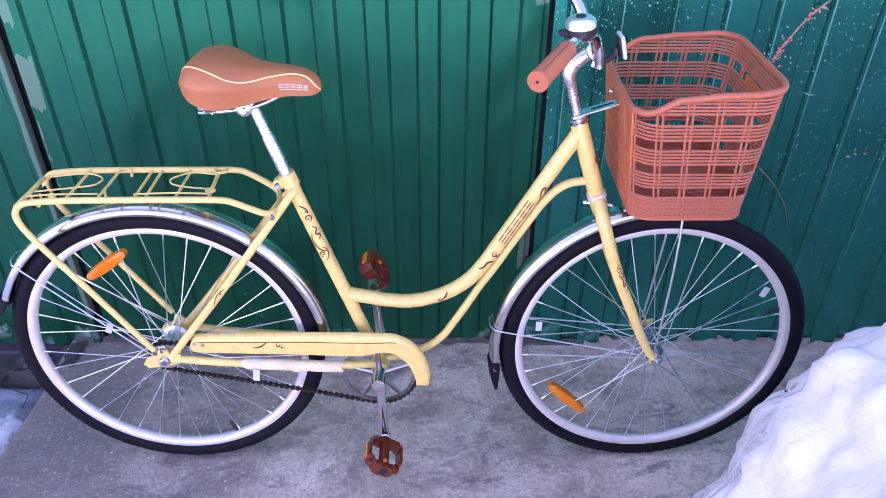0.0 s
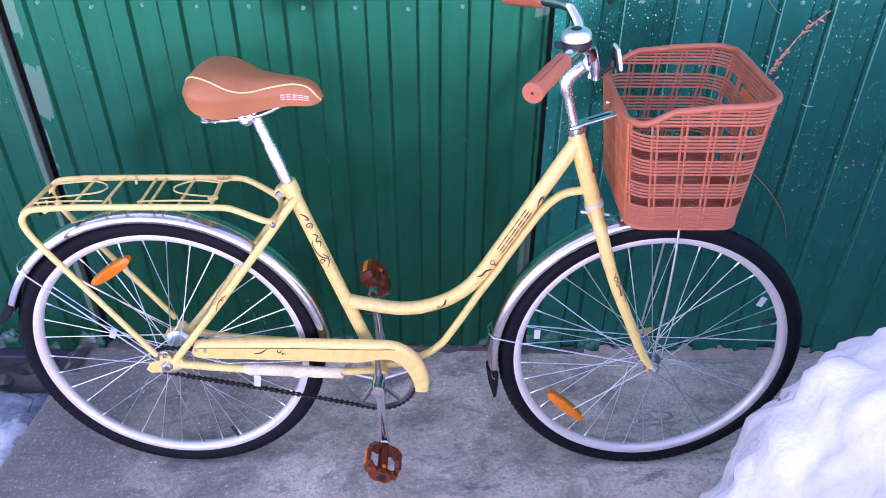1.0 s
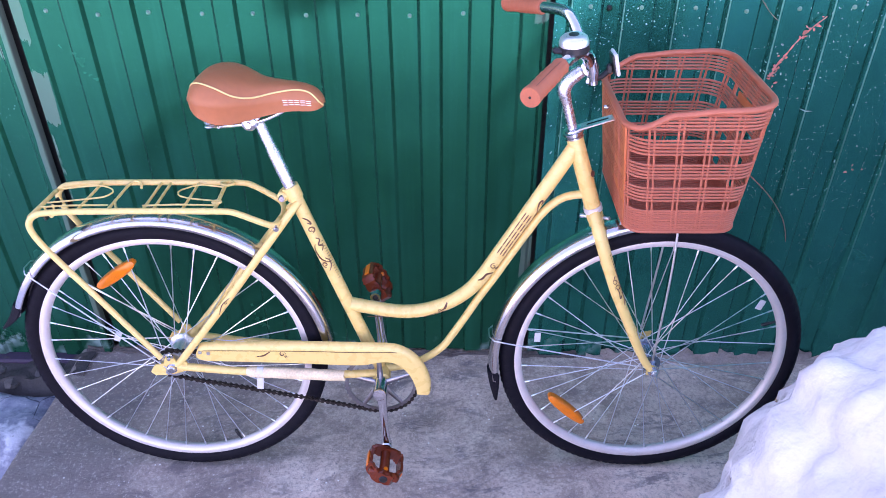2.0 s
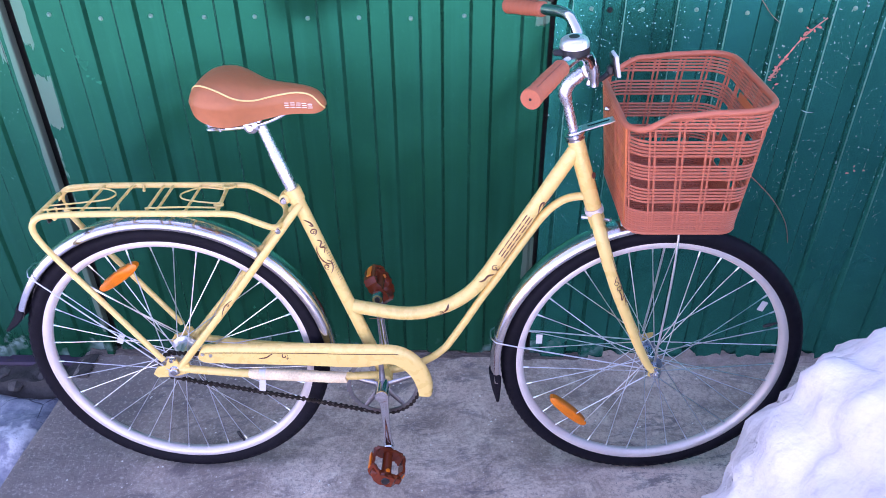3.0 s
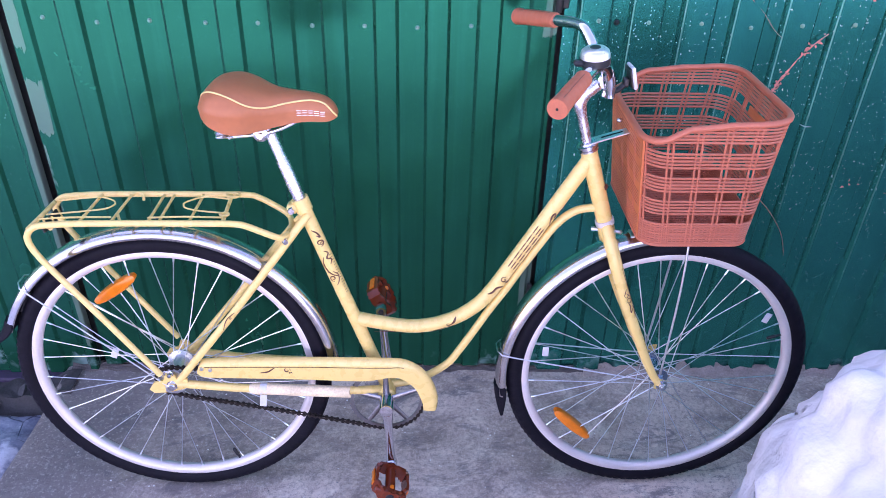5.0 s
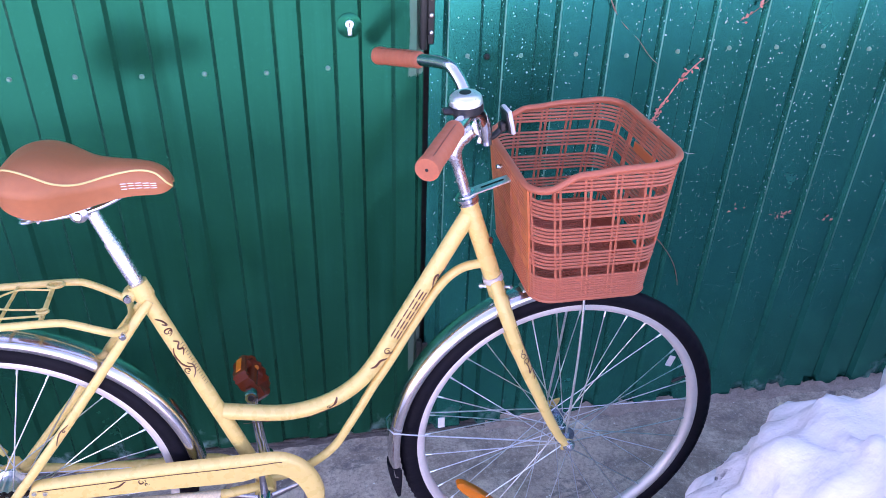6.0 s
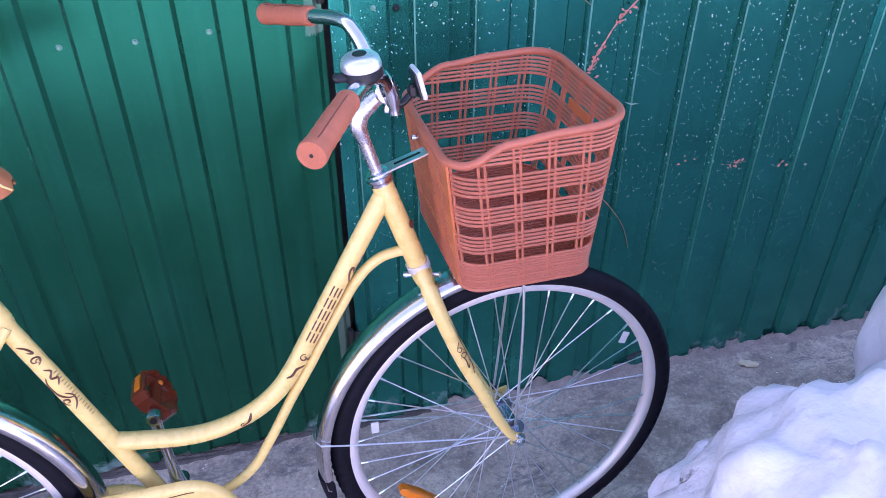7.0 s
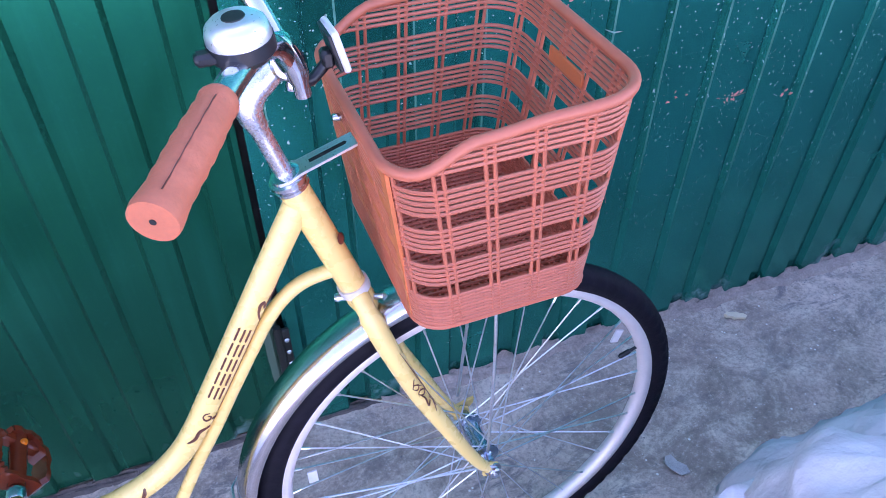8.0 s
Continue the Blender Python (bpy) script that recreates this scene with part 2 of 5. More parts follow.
def concrete():
    """Worn concrete: marbled stains, dark meltwater streaks, shade painted into the left side, grains and pits."""
    m = bpy.data.materials.new("worn_concrete")
    m.use_nodes = True
    nt = m.node_tree
    b = nt.nodes["Principled BSDF"]
    tc = nt.nodes.new("ShaderNodeTexCoord").outputs["Object"]
    xyz = nt.nodes.new("ShaderNodeSeparateXYZ")
    nt.links.new(tc, xyz.inputs[0])

    def marble(vector, scale, detail, rough, twist):
        n = node(nt, "ShaderNodeTexNoise", Scale=scale, Detail=detail, Roughness=rough, Distortion=twist)
        nt.links.new(vector, n.inputs["Vector"])
        return n.outputs["Fac"]
    turn = nt.nodes.new("ShaderNodeMapping")
    turn.inputs["Rotation"].default_value = (0, 0, radians(-9))
    nt.links.new(tc, turn.inputs["Vector"])
    along = turn.outputs["Vector"]
    cloud = marble(tc, 2.3, 8, 0.64, 0.6)
    mid = marble(stretch(nt, along, (1.0, 1.3, 1.0)), 7.5, 12, 0.76, 0.7)
    streak = marble(stretch(nt, along, (4.0, 9.0, 8)), 1.0, 10, 0.74, 0.6)
    flow = marble(stretch(nt, along, (5.5, 15, 8), (2, 1, 0)), 1.0, 10, 0.76, 0.9)
    fine = marble(tc, 110, 6, 0.75, 0.0)
    col = mix_node(nt, ramp_node(nt, cloud, 0.36, 0.64), (0.350, 0.275, 0.224), (0.745, 0.600, 0.495))
    col = mix_node(nt, ramp_node(nt, mid, 0.49, 0.66, 0.0, 0.75), col, (0.860, 0.765, 0.630))
    col = mix_node(nt, ramp_node(nt, mid, 0.46, 0.34, 0.0, 0.75), col, (0.192, 0.154, 0.130))
    col = mix_node(nt, ramp_node(nt, streak, 0.53, 0.63, 0.0, 0.60), col, (0.216, 0.183, 0.172))
    wet = math_node(nt, "MULTIPLY", ramp_node(nt, flow, 0.53, 0.60), ramp_node(nt, noise_node(nt, tc, 2.2, 3), 0.44, 0.56), True)
    col = mix_node(nt, math_node(nt, "MULTIPLY", wet, 0.75), col, (0.144, 0.127, 0.137))
    # colour darkens towards the left, in place of dimmer light there
    left_shade = ramp_node(nt, math_node(nt, "ADD", xyz.outputs["X"], math_node(nt, "MULTIPLY", cloud, 0.9)), 0.25, -0.40, 0.0, 0.80)
    col = mix_node(nt, left_shade, col, (0.160, 0.138, 0.135))
    col = mix_node(nt, ramp_node(nt, fine, 0.50, 0.62, 0.0, 0.50), col, (0.216, 0.179, 0.165))
    col = mix_node(nt, ramp_node(nt, fine, 0.46, 0.34, 0.0, 0.40), col, (0.850, 0.777, 0.671))
    v = node(nt, "ShaderNodeTexVoronoi", Scale=60.0)
    nt.links.new(tc, v.inputs["Vector"])
    pick = ramp_node(nt, noise_node(nt, tc, 17, 3), 0.60, 0.62)
    col = mix_node(nt, math_node(nt, "MULTIPLY", ramp_node(nt, v.outputs["Distance"], 0.20, 0.12), pick, True), col, (0.850, 0.850, 0.781))
    nt.links.new(col, b.inputs["Base Color"])
    nt.links.new(math_node(nt, "SUBTRACT", ramp_node(nt, cloud, 0.3, 0.7, 0.62, 0.92), math_node(nt, "MULTIPLY", wet, 0.30)), b.inputs["Roughness"])
    bp = node(nt, "ShaderNodeBump", Strength=0.75, Distance=0.008)
    nt.links.new(math_node(nt, "ADD", mid, math_node(nt, "ADD", math_node(nt, "MULTIPLY", fine, 0.25), math_node(nt, "SUBTRACT", math_node(nt, "MULTIPLY", streak, 0.6), math_node(nt, "MULTIPLY", flow, 0.5)))), bp.inputs["Height"])
    nt.links.new(bp.outputs["Normal"], b.inputs["Normal"])
    return m


GREEN = green_sheet("green_gate_sheet", 0.0, [(-0.963, 0.021, 0.748, 0.880, 0.15), (-0.968, 0.013, 0.955, 1.25, 0.40), (-0.977, 0.005, 0.50, 0.72, 0.50), (0.222, 0.016, 0.15, 0.42, 0.30), (0.222, 0.018, 1.0, 2.3, 0.3)], ragged=0.022)
GREEN_LEFT = green_sheet("green_wall_sheet", 0.20, [(-1.034, 0.016, 0.905, 1.09, 0.10)], ragged=0.03)
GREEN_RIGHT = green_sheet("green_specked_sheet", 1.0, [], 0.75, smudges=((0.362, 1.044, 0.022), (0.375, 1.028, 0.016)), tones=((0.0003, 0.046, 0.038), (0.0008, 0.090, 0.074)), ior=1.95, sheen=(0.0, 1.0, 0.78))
POST_GREEN = green_sheet("scraped_green_post", 0.0, [(-1.003, 0.013, 0.1, 2.4, 0.30)], ragged=0.014)
CONCRETE = concrete()


def refrozen_snow():
    """Dirty refrozen snow: glazed bluish ice, whiter crusts, dark grit and hairline cracks."""
    m = bpy.data.materials.new("refrozen_snow")
    m.use_nodes = True
    nt = m.node_tree
    b = nt.nodes["Principled BSDF"]
    tc = nt.nodes.new("ShaderNodeTexCoord").outputs["Object"]
    big, mid, fine = noise_node(nt, tc, 7, 6, 0.6), noise_node(nt, tc, 24, 6, 0.65), noise_node(nt, tc, 120, 4, 0.7)
    col = mix_node(nt, ramp_node(nt, mid, 0.40, 0.60), (0.20, 0.215, 0.29), (0.34, 0.355, 0.43))
    col = mix_node(nt, ramp_node(nt, big, 0.53, 0.60), col, (0.66, 0.665, 0.72))
    col = mix_node(nt, ramp_node(nt, mid, 0.62, 0.67), col, (0.62, 0.63, 0.68))
    crack = node(nt, "ShaderNodeTexVoronoi", Scale=11.0)
    crack.feature = "DISTANCE_TO_EDGE"
    nt.links.new(tc, crack.inputs["Vector"])
    col = mix_node(nt, math_node(nt, "MULTIPLY", ramp_node(nt, crack.outputs["Distance"], 0.022, 0.006), ramp_node(nt, big, 0.52, 0.44), True), col, (0.08, 0.085, 0.12))
    col = mix_node(nt, ramp_node(nt, fine, 0.64, 0.70, 0.0, 0.7), col, (0.10, 0.10, 0.11))
    nt.links.new(col, b.inputs["Base Color"])
    nt.links.new(ramp_node(nt, big, 0.45, 0.58, 0.22, 0.75), b.inputs["Roughness"])
    bp = node(nt, "ShaderNodeBump", Strength=0.8, Distance=0.010)
    nt.links.new(math_node(nt, "ADD", big, math_node(nt, "MULTIPLY", mid, 0.5)), bp.inputs["Height"])
    nt.links.new(bp.outputs["Normal"], b.inputs["Normal"])
    return m


ICE = refrozen_snow()


# ---- mesh building ----
class Geo:
    """Collects vertices and faces for one mesh."""

    def __init__(self):
        self.v, self.f = [], []

    def add(self, verts, faces):
        k = len(self.v)
        self.v += [tuple(p) for p in verts]
        self.f += [tuple(i + k for i in q) for q in faces]
        return self

    def grid(self, rings, closed_ring=True, closed_path=False, caps=True):
        """Skins a row of rings that all have the same number of points."""
        n, k = len(rings[0]), len(self.v)
        self.v += [tuple(p) for r in rings for p in r]
        m = len(rings)
        for i in range(m if closed_path else m - 1):
            for j in range(n if closed_ring else n - 1):
                a, b = k + i * n, k + (i + 1) % m * n
                self.f.append((a + j, a + (j + 1) % n, b + (j + 1) % n, b + j))
        if caps and not closed_path and closed_ring:
            self.f.append(tuple(k + j for j in reversed(range(n))))
            self.f.append(tuple(k + (m - 1) * n + j for j in range(n)))
        return self

    def tube(self, pts, r, n=10, closed=False, flat=None):
        """A tube along pts; r is one radius, or one for each point; flat squeezes it along an axis vector."""
        pts = [Vector(p) for p in pts]
        m = len(pts)
        rs = [r] * m if isinstance(r, (int, float)) else list(r)
        tang = []
        for i in range(m):
            a = pts[(i - 1) % m] if closed or i else pts[i]
            b = pts[(i + 1) % m] if closed or i < m - 1 else pts[i]
            tang.append((b - a).normalized())
        u = tang[0].orthogonal().normalized() if abs(tang[0].y) > 0.95 else (Vector((0, 1, 0)) - tang[0] * tang[0].y).normalized()
        rings = []
        for i in range(m):
            u = (u - tang[i] * u.dot(tang[i])).normalized()
            w = tang[i].cross(u)
            su = flat if flat else 1.0
            rings.append([pts[i] + (u * math.cos(2 * math.pi * j / n) * su + w * math.sin(2 * math.pi * j / n)) * rs[i] for j in range(n)])
        return self.grid(rings, closed_path=closed)

    def lathe(self, profile, at, axis, n=20):
        """Turns (radius, height) pairs about an axis through at."""
        ax = Vector(axis).normalized()
        u = ax.orthogonal().normalized()
        w = ax.cross(u)
        at = Vector(at)
        return self.grid([[at + ax * h + (u * math.cos(2 * math.pi * j / n) + w * math.sin(2 * math.pi * j / n)) * max(r, 1e-5) for j in range(n)] for r, h in profile])

    def box(self, centre, size, m=None, c=0.1):
        """A box with chamfered edges; c is the chamfer as a share of the shortest side."""
        m = m or Matrix()
        h = Vector(size) / 2
        k = min(h) * 2 * c
        pts, faces, idx = [], [], {}
        for sx in (-1, 1):
            for sy in (-1, 1):
                for sz in (-1, 1):
                    for ax in range(3):
                        p = [sx * (h.x - k), sy * (h.y - k), sz * (h.z - k)]
                        p[ax] = (sx, sy, sz)[ax] * h[ax]
                        idx[(sx, sy, sz, ax)] = len(pts)
                        pts.append(Vector(centre) + m.to_3x3() @ Vector(p))
        for ax in range(3):
            o, q = (ax + 1) % 3, (ax + 2) % 3
            for s in (-1, 1):
                loop = []
                for a, b in ((-1, -1), (1, -1), (1, 1), (-1, 1)):
                    key = [0, 0, 0]
                    key[ax], key[o], key[q] = s, a, b
                    loop.append(idx[(*key, ax)])
                faces.append(tuple(loop if s > 0 else reversed(loop)))
            for a in (-1, 1):
                for b in (-1, 1):
                    key1, key2 = [0, 0, 0], [0, 0, 0]
                    key1[ax], key1[o], key1[q] = -1, a, b
                    key2[ax], key2[o], key2[q] = 1, a, b
                    f = (idx[(*key1, o)], idx[(*key2, o)], idx[(*key2, q)], idx[(*key1, q)])
                    faces.append(f if a * b > 0 else tuple(reversed(f)))
        for sx in (-1, 1):
            for sy in (-1, 1):
                for sz in (-1, 1):
                    f = tuple(idx[(sx, sy, sz, ax)] for ax in range(3))
                    faces.append(f if sx * sy * sz > 0 else tuple(reversed(f)))
        return self.add(pts, faces)

    def plate(self, outline, thick, place):
        """A flat plate: 2D outline, thickness along the local normal; place maps (x, y, z) to the mesh."""
        n = len(outline)
        top = [place(x, y, thick / 2) for x, y in outline]
        low = [place(x, y, -thick / 2) for x, y in outline]
        self.add(top + low, [tuple(range(n)), tuple(reversed(range(n, 2 * n)))] + [(i, i + n, (i + 1) % n + n, (i + 1) % n) for i in range(n)])
        return self


def spline(pts, n=8):
    """A smooth line through the points, n steps to a stretch."""
    p = [Vector(q) for q in pts]
    out = []
    for i in range(len(p) - 1):
        a, b, c, d = p[max(i - 1, 0)], p[i], p[i + 1], p[min(i + 2, len(p) - 1)]
        for k in range(n):
            t = k / n
            out.append(0.5 * (2 * b + (c - a) * t + (2 * a - 5 * b + 4 * c - d) * t * t + (3 * b - a - 3 * c + d) * t ** 3))
    out.append(p[-1])
    return out


def mesh_of(name, geo, material, angle=38):
    me = bpy.data.meshes.new(name)
    me.from_pydata(geo.v, [], geo.f)
    bm = bmesh.new()
    bm.from_mesh(me)
    bmesh.ops.recalc_face_normals(bm, faces=bm.faces)
    bm.to_mesh(me)
    bm.free()
    me.materials.append(material)
    me.polygons.foreach_set("use_smooth", [True] * len(me.polygons))
    me.set_sharp_from_angle(angle=radians(angle))
    return me


def part(name, geo, material, parent=None, label="", angle=38):
    ob = new(name, mesh_of(name, geo, material, angle))
    ob.parent = parent
    return tagged(ob, label)


def share(name, mesh, parent, m=None, label=""):
    ob = new(name, mesh)
    ob.parent = parent
    if m is not None:
        ob.matrix_basis = m
    return tagged(ob, label)


def lerp(a, b, t):
    return a + (b - a) * t


def step(a, b, x):
    t = min(1, max(0, (x - a) / (b - a)))
    return t * t * (3 - 2 * t)


def table(rows, x):
    """Smooth interpolation in a short table of (x, value) pairs."""
    if x <= rows[0][0]:
        return rows[0][1]
    for (a, u), (b, v) in zip(rows, rows[1:]):
        if x <= b:
            return lerp(u, v, step(a, b, x))
    return rows[-1][1]


def curve(rows, x):
    """Rounded interpolation through a short table of (x, value) pairs."""
    if x <= rows[0][0]:
        return rows[0][1]
    if x >= rows[-1][0]:
        return rows[-1][1]
    i = max(k for k in range(len(rows) - 1) if rows[k][0] <= x)

    def slope(k):
        lo, hi = rows[max(k - 1, 0)], rows[min(k + 1, len(rows) - 1)]
        return (hi[1] - lo[1]) / (hi[0] - lo[0])
    (a, u), (b, v) = rows[i], rows[i + 1]
    h = b - a
    t = (x - a) / h
    return (2 * t ** 3 - 3 * t * t + 1) * u + (t ** 3 - 2 * t * t + t) * h * slope(i) + (3 * t * t - 2 * t ** 3) * v + (t ** 3 - t * t) * h * slope(i + 1)

# ---- the place: ground, slab, metal gate and walls ----
FENCE_Y, FENCE_TURN = 1.822, 1.0
PITCH, DEPTH = 0.1158, 0.0080
SEAM_LEFT, SEAM_RIGHT = -0.992, 0.243
fence_pose = pose(0, FENCE_Y, 0, 0, 0, FENCE_TURN)


def profile_sheet(x0, x1, z0, z1, screw_x, SLOPE, VALLEY, DEPTH):
    """Ribbed sheet: valleys round screw_x + k * PITCH, ribs between, towards the viewer (negative y)."""
    xs = []
    k = math.floor((x0 - screw_x) / PITCH) - 1
    while screw_x + k * PITCH < x1 + PITCH:
        c = screw_x + k * PITCH
        for dx, y in ((-VALLEY / 2 - SLOPE, -DEPTH), (-VALLEY / 2, 0.0), (VALLEY / 2, 0.0), (VALLEY / 2 + SLOPE, -DEPTH)):
            xs.append((c + dx, y))
        k += 1
    inside = [(x, y) for x, y in xs if x0 < x < x1]
    prev = [q for q in xs if q[0] <= x0][-1]
    nxt = [q for q in xs if q[0] >= x1][0]

    def cut(a, b, x):
        return (x, lerp(a[1], b[1], (x - a[0]) / (b[0] - a[0])))
    line = [cut(prev, inside[0], x0)] + inside + [cut(inside[-1], nxt, x1)]
    rows = 14
    g = Geo()
    t = 0.0022
    rings = []
    for i in range(rows + 1):
        z = lerp(z0, z1, i / rows)
        wob = [0.0012 * noise.noise(Vector((x * 2.0, 3.3, z * 2.5))) for x, y in line]
        ring = [(x, y + w, z) for (x, y), w in zip(line, wob)] + [(x, y + w + t, z) for (x, y), w in reversed(list(zip(line, wob)))]
        rings.append(ring)
    return g.grid(rings)


def sheet(name, x0, x1, z0, z1, screw_x, label, material, slope=0.0075, valley=0.058, depth=DEPTH):
    ob = part(name, profile_sheet(x0, x1, z0, z1, screw_x, slope, valley, depth), material, angle=12)
    ob.matrix_basis = fence_pose
    return tagged(ob, label, "metal sheet", kind="structure")


TOP = 2.3
wall_left = sheet("wall_left", -6.0, SEAM_LEFT - 0.034, -0.022, TOP, -1.069, "dark green ribbed sheet metal wall with worn paint", GREEN_LEFT)
gate = sheet("gate", SEAM_LEFT + 0.012, SEAM_RIGHT - 0.007, 0.012, TOP, 0.025, "dark green ribbed metal gate leaf, closed, with screws", GREEN)
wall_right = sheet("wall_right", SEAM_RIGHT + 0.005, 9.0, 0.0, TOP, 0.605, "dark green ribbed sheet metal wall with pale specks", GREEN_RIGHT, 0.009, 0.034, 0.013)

post = part("gate_post", Geo().box((SEAM_LEFT - 0.0215, -0.0070, 1.1), (0.0235, 0.026, 2.4), c=0.10), POST_GREEN)
post.matrix_basis = fence_pose
tagged(post, "green steel gate post with scraped grey primer", "gate post", kind="structure")
# dark backing stands in for the shade seen through both seams
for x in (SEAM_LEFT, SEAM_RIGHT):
    ob = part("gap_shade", Geo().box((x, 0.045, 1.15), (0.11, 0.04, 2.4)), DARK)
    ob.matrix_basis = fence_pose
    tagged(ob, "near-black backing put in for the shade inside the gate gap", "gate frame", kind="structure")
# unseen box, added so that no light leaks through from behind
back = part("back_screen", Geo().box((1.5, 0.16, 1.1), (16.0, 0.1, 2.4)), DARK)
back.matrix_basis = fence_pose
tagged(back, "unseen near-black box added behind the sheets to block light", "wall", kind="structure")


def screw_mesh():
    g = Geo().lathe([(0.0, -0.0056), (0.0034, -0.0056), (0.0040, -0.0046), (0.0040, -0.0016), (0.0054, -0.0010), (0.0058, 0.0)], (0, 0, 0), (0, 1, 0), 6)
    return mesh_of("screw", g, SCREW_PAINT)


SCREW = screw_mesh()
for ob, xs in ((gate, [0.0405 - 0.1184 * k for k in range(9)]), (wall_right, [0.5541 + PITCH * k for k in range(-2, 14)]), (wall_left, [-1.138 - PITCH * k for k in range(0, 4)])):
    for x in xs:
        share("screw", SCREW, ob, pose(x + random.uniform(-0.003, 0.003), -0.013 if ob is wall_right else 0.0, (1.015 if ob is gate else 1.034) + random.uniform(-0.006, 0.006)))

# ground sheet, slab
ground = part("ground", Geo().add([(-400, -400, -0.10), (400, -400, -0.10), (400, 400, -0.10), (-400, 400, -0.10)], [(0, 1, 2, 3)]), SNOW)
tagged(ground, "snow covered yard ground", "ground", kind="structure")


def slab():
    """Concrete slab with a worn, slightly uneven top."""
    x0, x1, y0, y1 = -1.10, 6.0, -0.6, 1.90
    nx, ny = 150, 70
    rings = []
    for j in range(ny + 1):
        y = lerp(y0, y1, j / ny)
        row = []
        for i in range(nx + 1):
            x = lerp(x0, x1, (i / nx) ** 1.25)
            e = 0.012 * noise.noise(Vector((y * 5, 1.7, 0.3))) if i == 0 else 0.0
            z = 0.003 * noise.noise(Vector((x * 3, y * 3, 0))) + 0.0015 * noise.noise(Vector((x * 13, y * 13, 4)))
            row.append((x + e, y, z - 0.003 - (0.006 if i == 0 else 0)))
        rings.append(row)
    g = Geo().grid(rings, closed_ring=False, caps=False)
    g.grid([[(x0 + 0.012 * noise.noise(Vector((lerp(y0, y1, j / ny) * 5, 1.7, 0.3))), lerp(y0, y1, j / ny), z) for j in range(ny + 1)] for z in (-0.009, -0.14)], closed_ring=False, caps=False)
    return g


tagged(part("slab", slab(), CONCRETE, angle=60), "worn grey concrete slab in front of the gate", "concrete slab", kind="structure")


# sloping faces of the snow bank, each a plane z = a + b x + c y
FACES = ((1.78, 4.1, -3.44), (1.70, 0.83, -1.48), (2.43, 5.05, -4.51), (1.85, 0.88, -1.62), (1.71, 0.21, -1.07), (2.65, 2.4, -3.19),
         (2.27, 0.66, -1.81), (3.92, 6.91, -6.79), (2.34, 0.51, -1.77), (5.44, 2.13, -5.7), (3.36, 0.18, -2.6), (-0.9, 3.0, 0.0), (5.7, -1.8, 0.0), (0.55, 0.0, 1.5), (4.2255, 0.5, -3.5),
         (3.48, -1.2, 1.2), (4.92, -1.2, -1.2), (-0.60, 1.2, 1.2))


def heap_height(x, y):
    """Height of the shovelled snow: a steep bank bounded by rough faces."""
    zs = [a + b * x + c * y for a, b, c in FACES]
    low = min(zs)
    h = low - 0.012 * math.log(sum(math.exp(-(q - low) / 0.024) for q in zs if q - low < 0.5))
    if h < -0.05:
        return -0.05
    if h > 0:
        h = h / (1 + (h / 1.0) ** 6) ** (1 / 6)
    return h


def heap():
    """The bank's surface, with soft lumps pushed out along its slope and short creases between them."""
    x0, x1, y0, y1, nx, ny = 0.20, 3.4, -0.5, 2.0, 250, 250
    e = 0.006
    rows = []
    for j in range(ny + 1):
        y = lerp(y1, y0, (j / ny) ** 1.2)
        row = []
        for i in range(nx + 1):
            x = lerp(x0, x1, (i / nx) ** 1.4)
            h = heap_height(x, y)
            if h <= -0.045:
                row.append((x, y, h))
                continue
            n = Vector((heap_height(x - e, y) - heap_height(x + e, y), heap_height(x, y - e) - heap_height(x, y + e), 2 * e)).normalized()
            p = Vector((x, y, h))
            w = p + 0.03 * Vector((noise.noise(p * 9), noise.noise(p * 9 + Vector((7, 0, 0))), noise.noise(p * 9 + Vector((0, 7, 0)))))
            d = 0.030 * noise.noise(w * 6.0) - 0.050 * math.sqrt(noise.noise(w * 8.0 + Vector((3, 1, 0))) ** 2 + 0.004) - 0.020 * math.sqrt(noise.noise(w * 19) ** 2 + 0.004) + 0.020 * noise.noise(p * 15) + 0.010 * noise.noise(p * 34) + 0.004 * noise.noise(p * 80) + 0.010
            row.append(tuple(p + n * (d * step(-0.05, 0.03, h) + 0.004)))
        rows.append(row)
    return Geo().grid(rows, closed_ring=False, caps=False)


snow_bank = part("snow_bank", heap(), SNOW, angle=180)
snow_bank.matrix_basis = Matrix.Translation((0.024, 0.039, -0.004))


def snow_lump(at, size, seed, label):
    """A loose rounded clod standing on the bank."""
    bm = bmesh.new()
    bmesh.ops.create_icosphere(bm, subdivisions=4, radius=1.0)
    off = Vector((seed, 0.4 * seed, 0))
    pts = []
    for v in bm.verts:
        k = 1.0 + 0.22 * noise.noise(v.co * 1.6 + off) + 0.12 * noise.noise(v.co * 4.0 + off) + 0.04 * noise.noise(v.co * 11 + off)
        pts.append(Vector((at[0] + v.co.x * size[0] * k, at[1] + v.co.y * size[1] * k, at[2] + v.co.z * size[2] * k)))
    g = Geo().add(pts, [tuple(v.index for v in f.verts) for f in bm.faces])
    bm.free()
    return part("snow_lump", g, SNOW, snow_bank, label, angle=180)


snow_lump((1.010, 1.110, 0.69), (0.085, 0.070, 0.185), 3.0, "upright lump of packed snow")
snow_lump((0.695, 1.080, 0.450), (0.110, 0.065, 0.108), 5.0, "rounded lump of packed snow")
snow_lump((0.560, 1.150, 0.035), (0.045, 0.040, 0.040), 9.0, "small rounded snow clod")
tagged(snow_bank, "bank of shovelled lumpy white snow on the concrete", "snow bank")


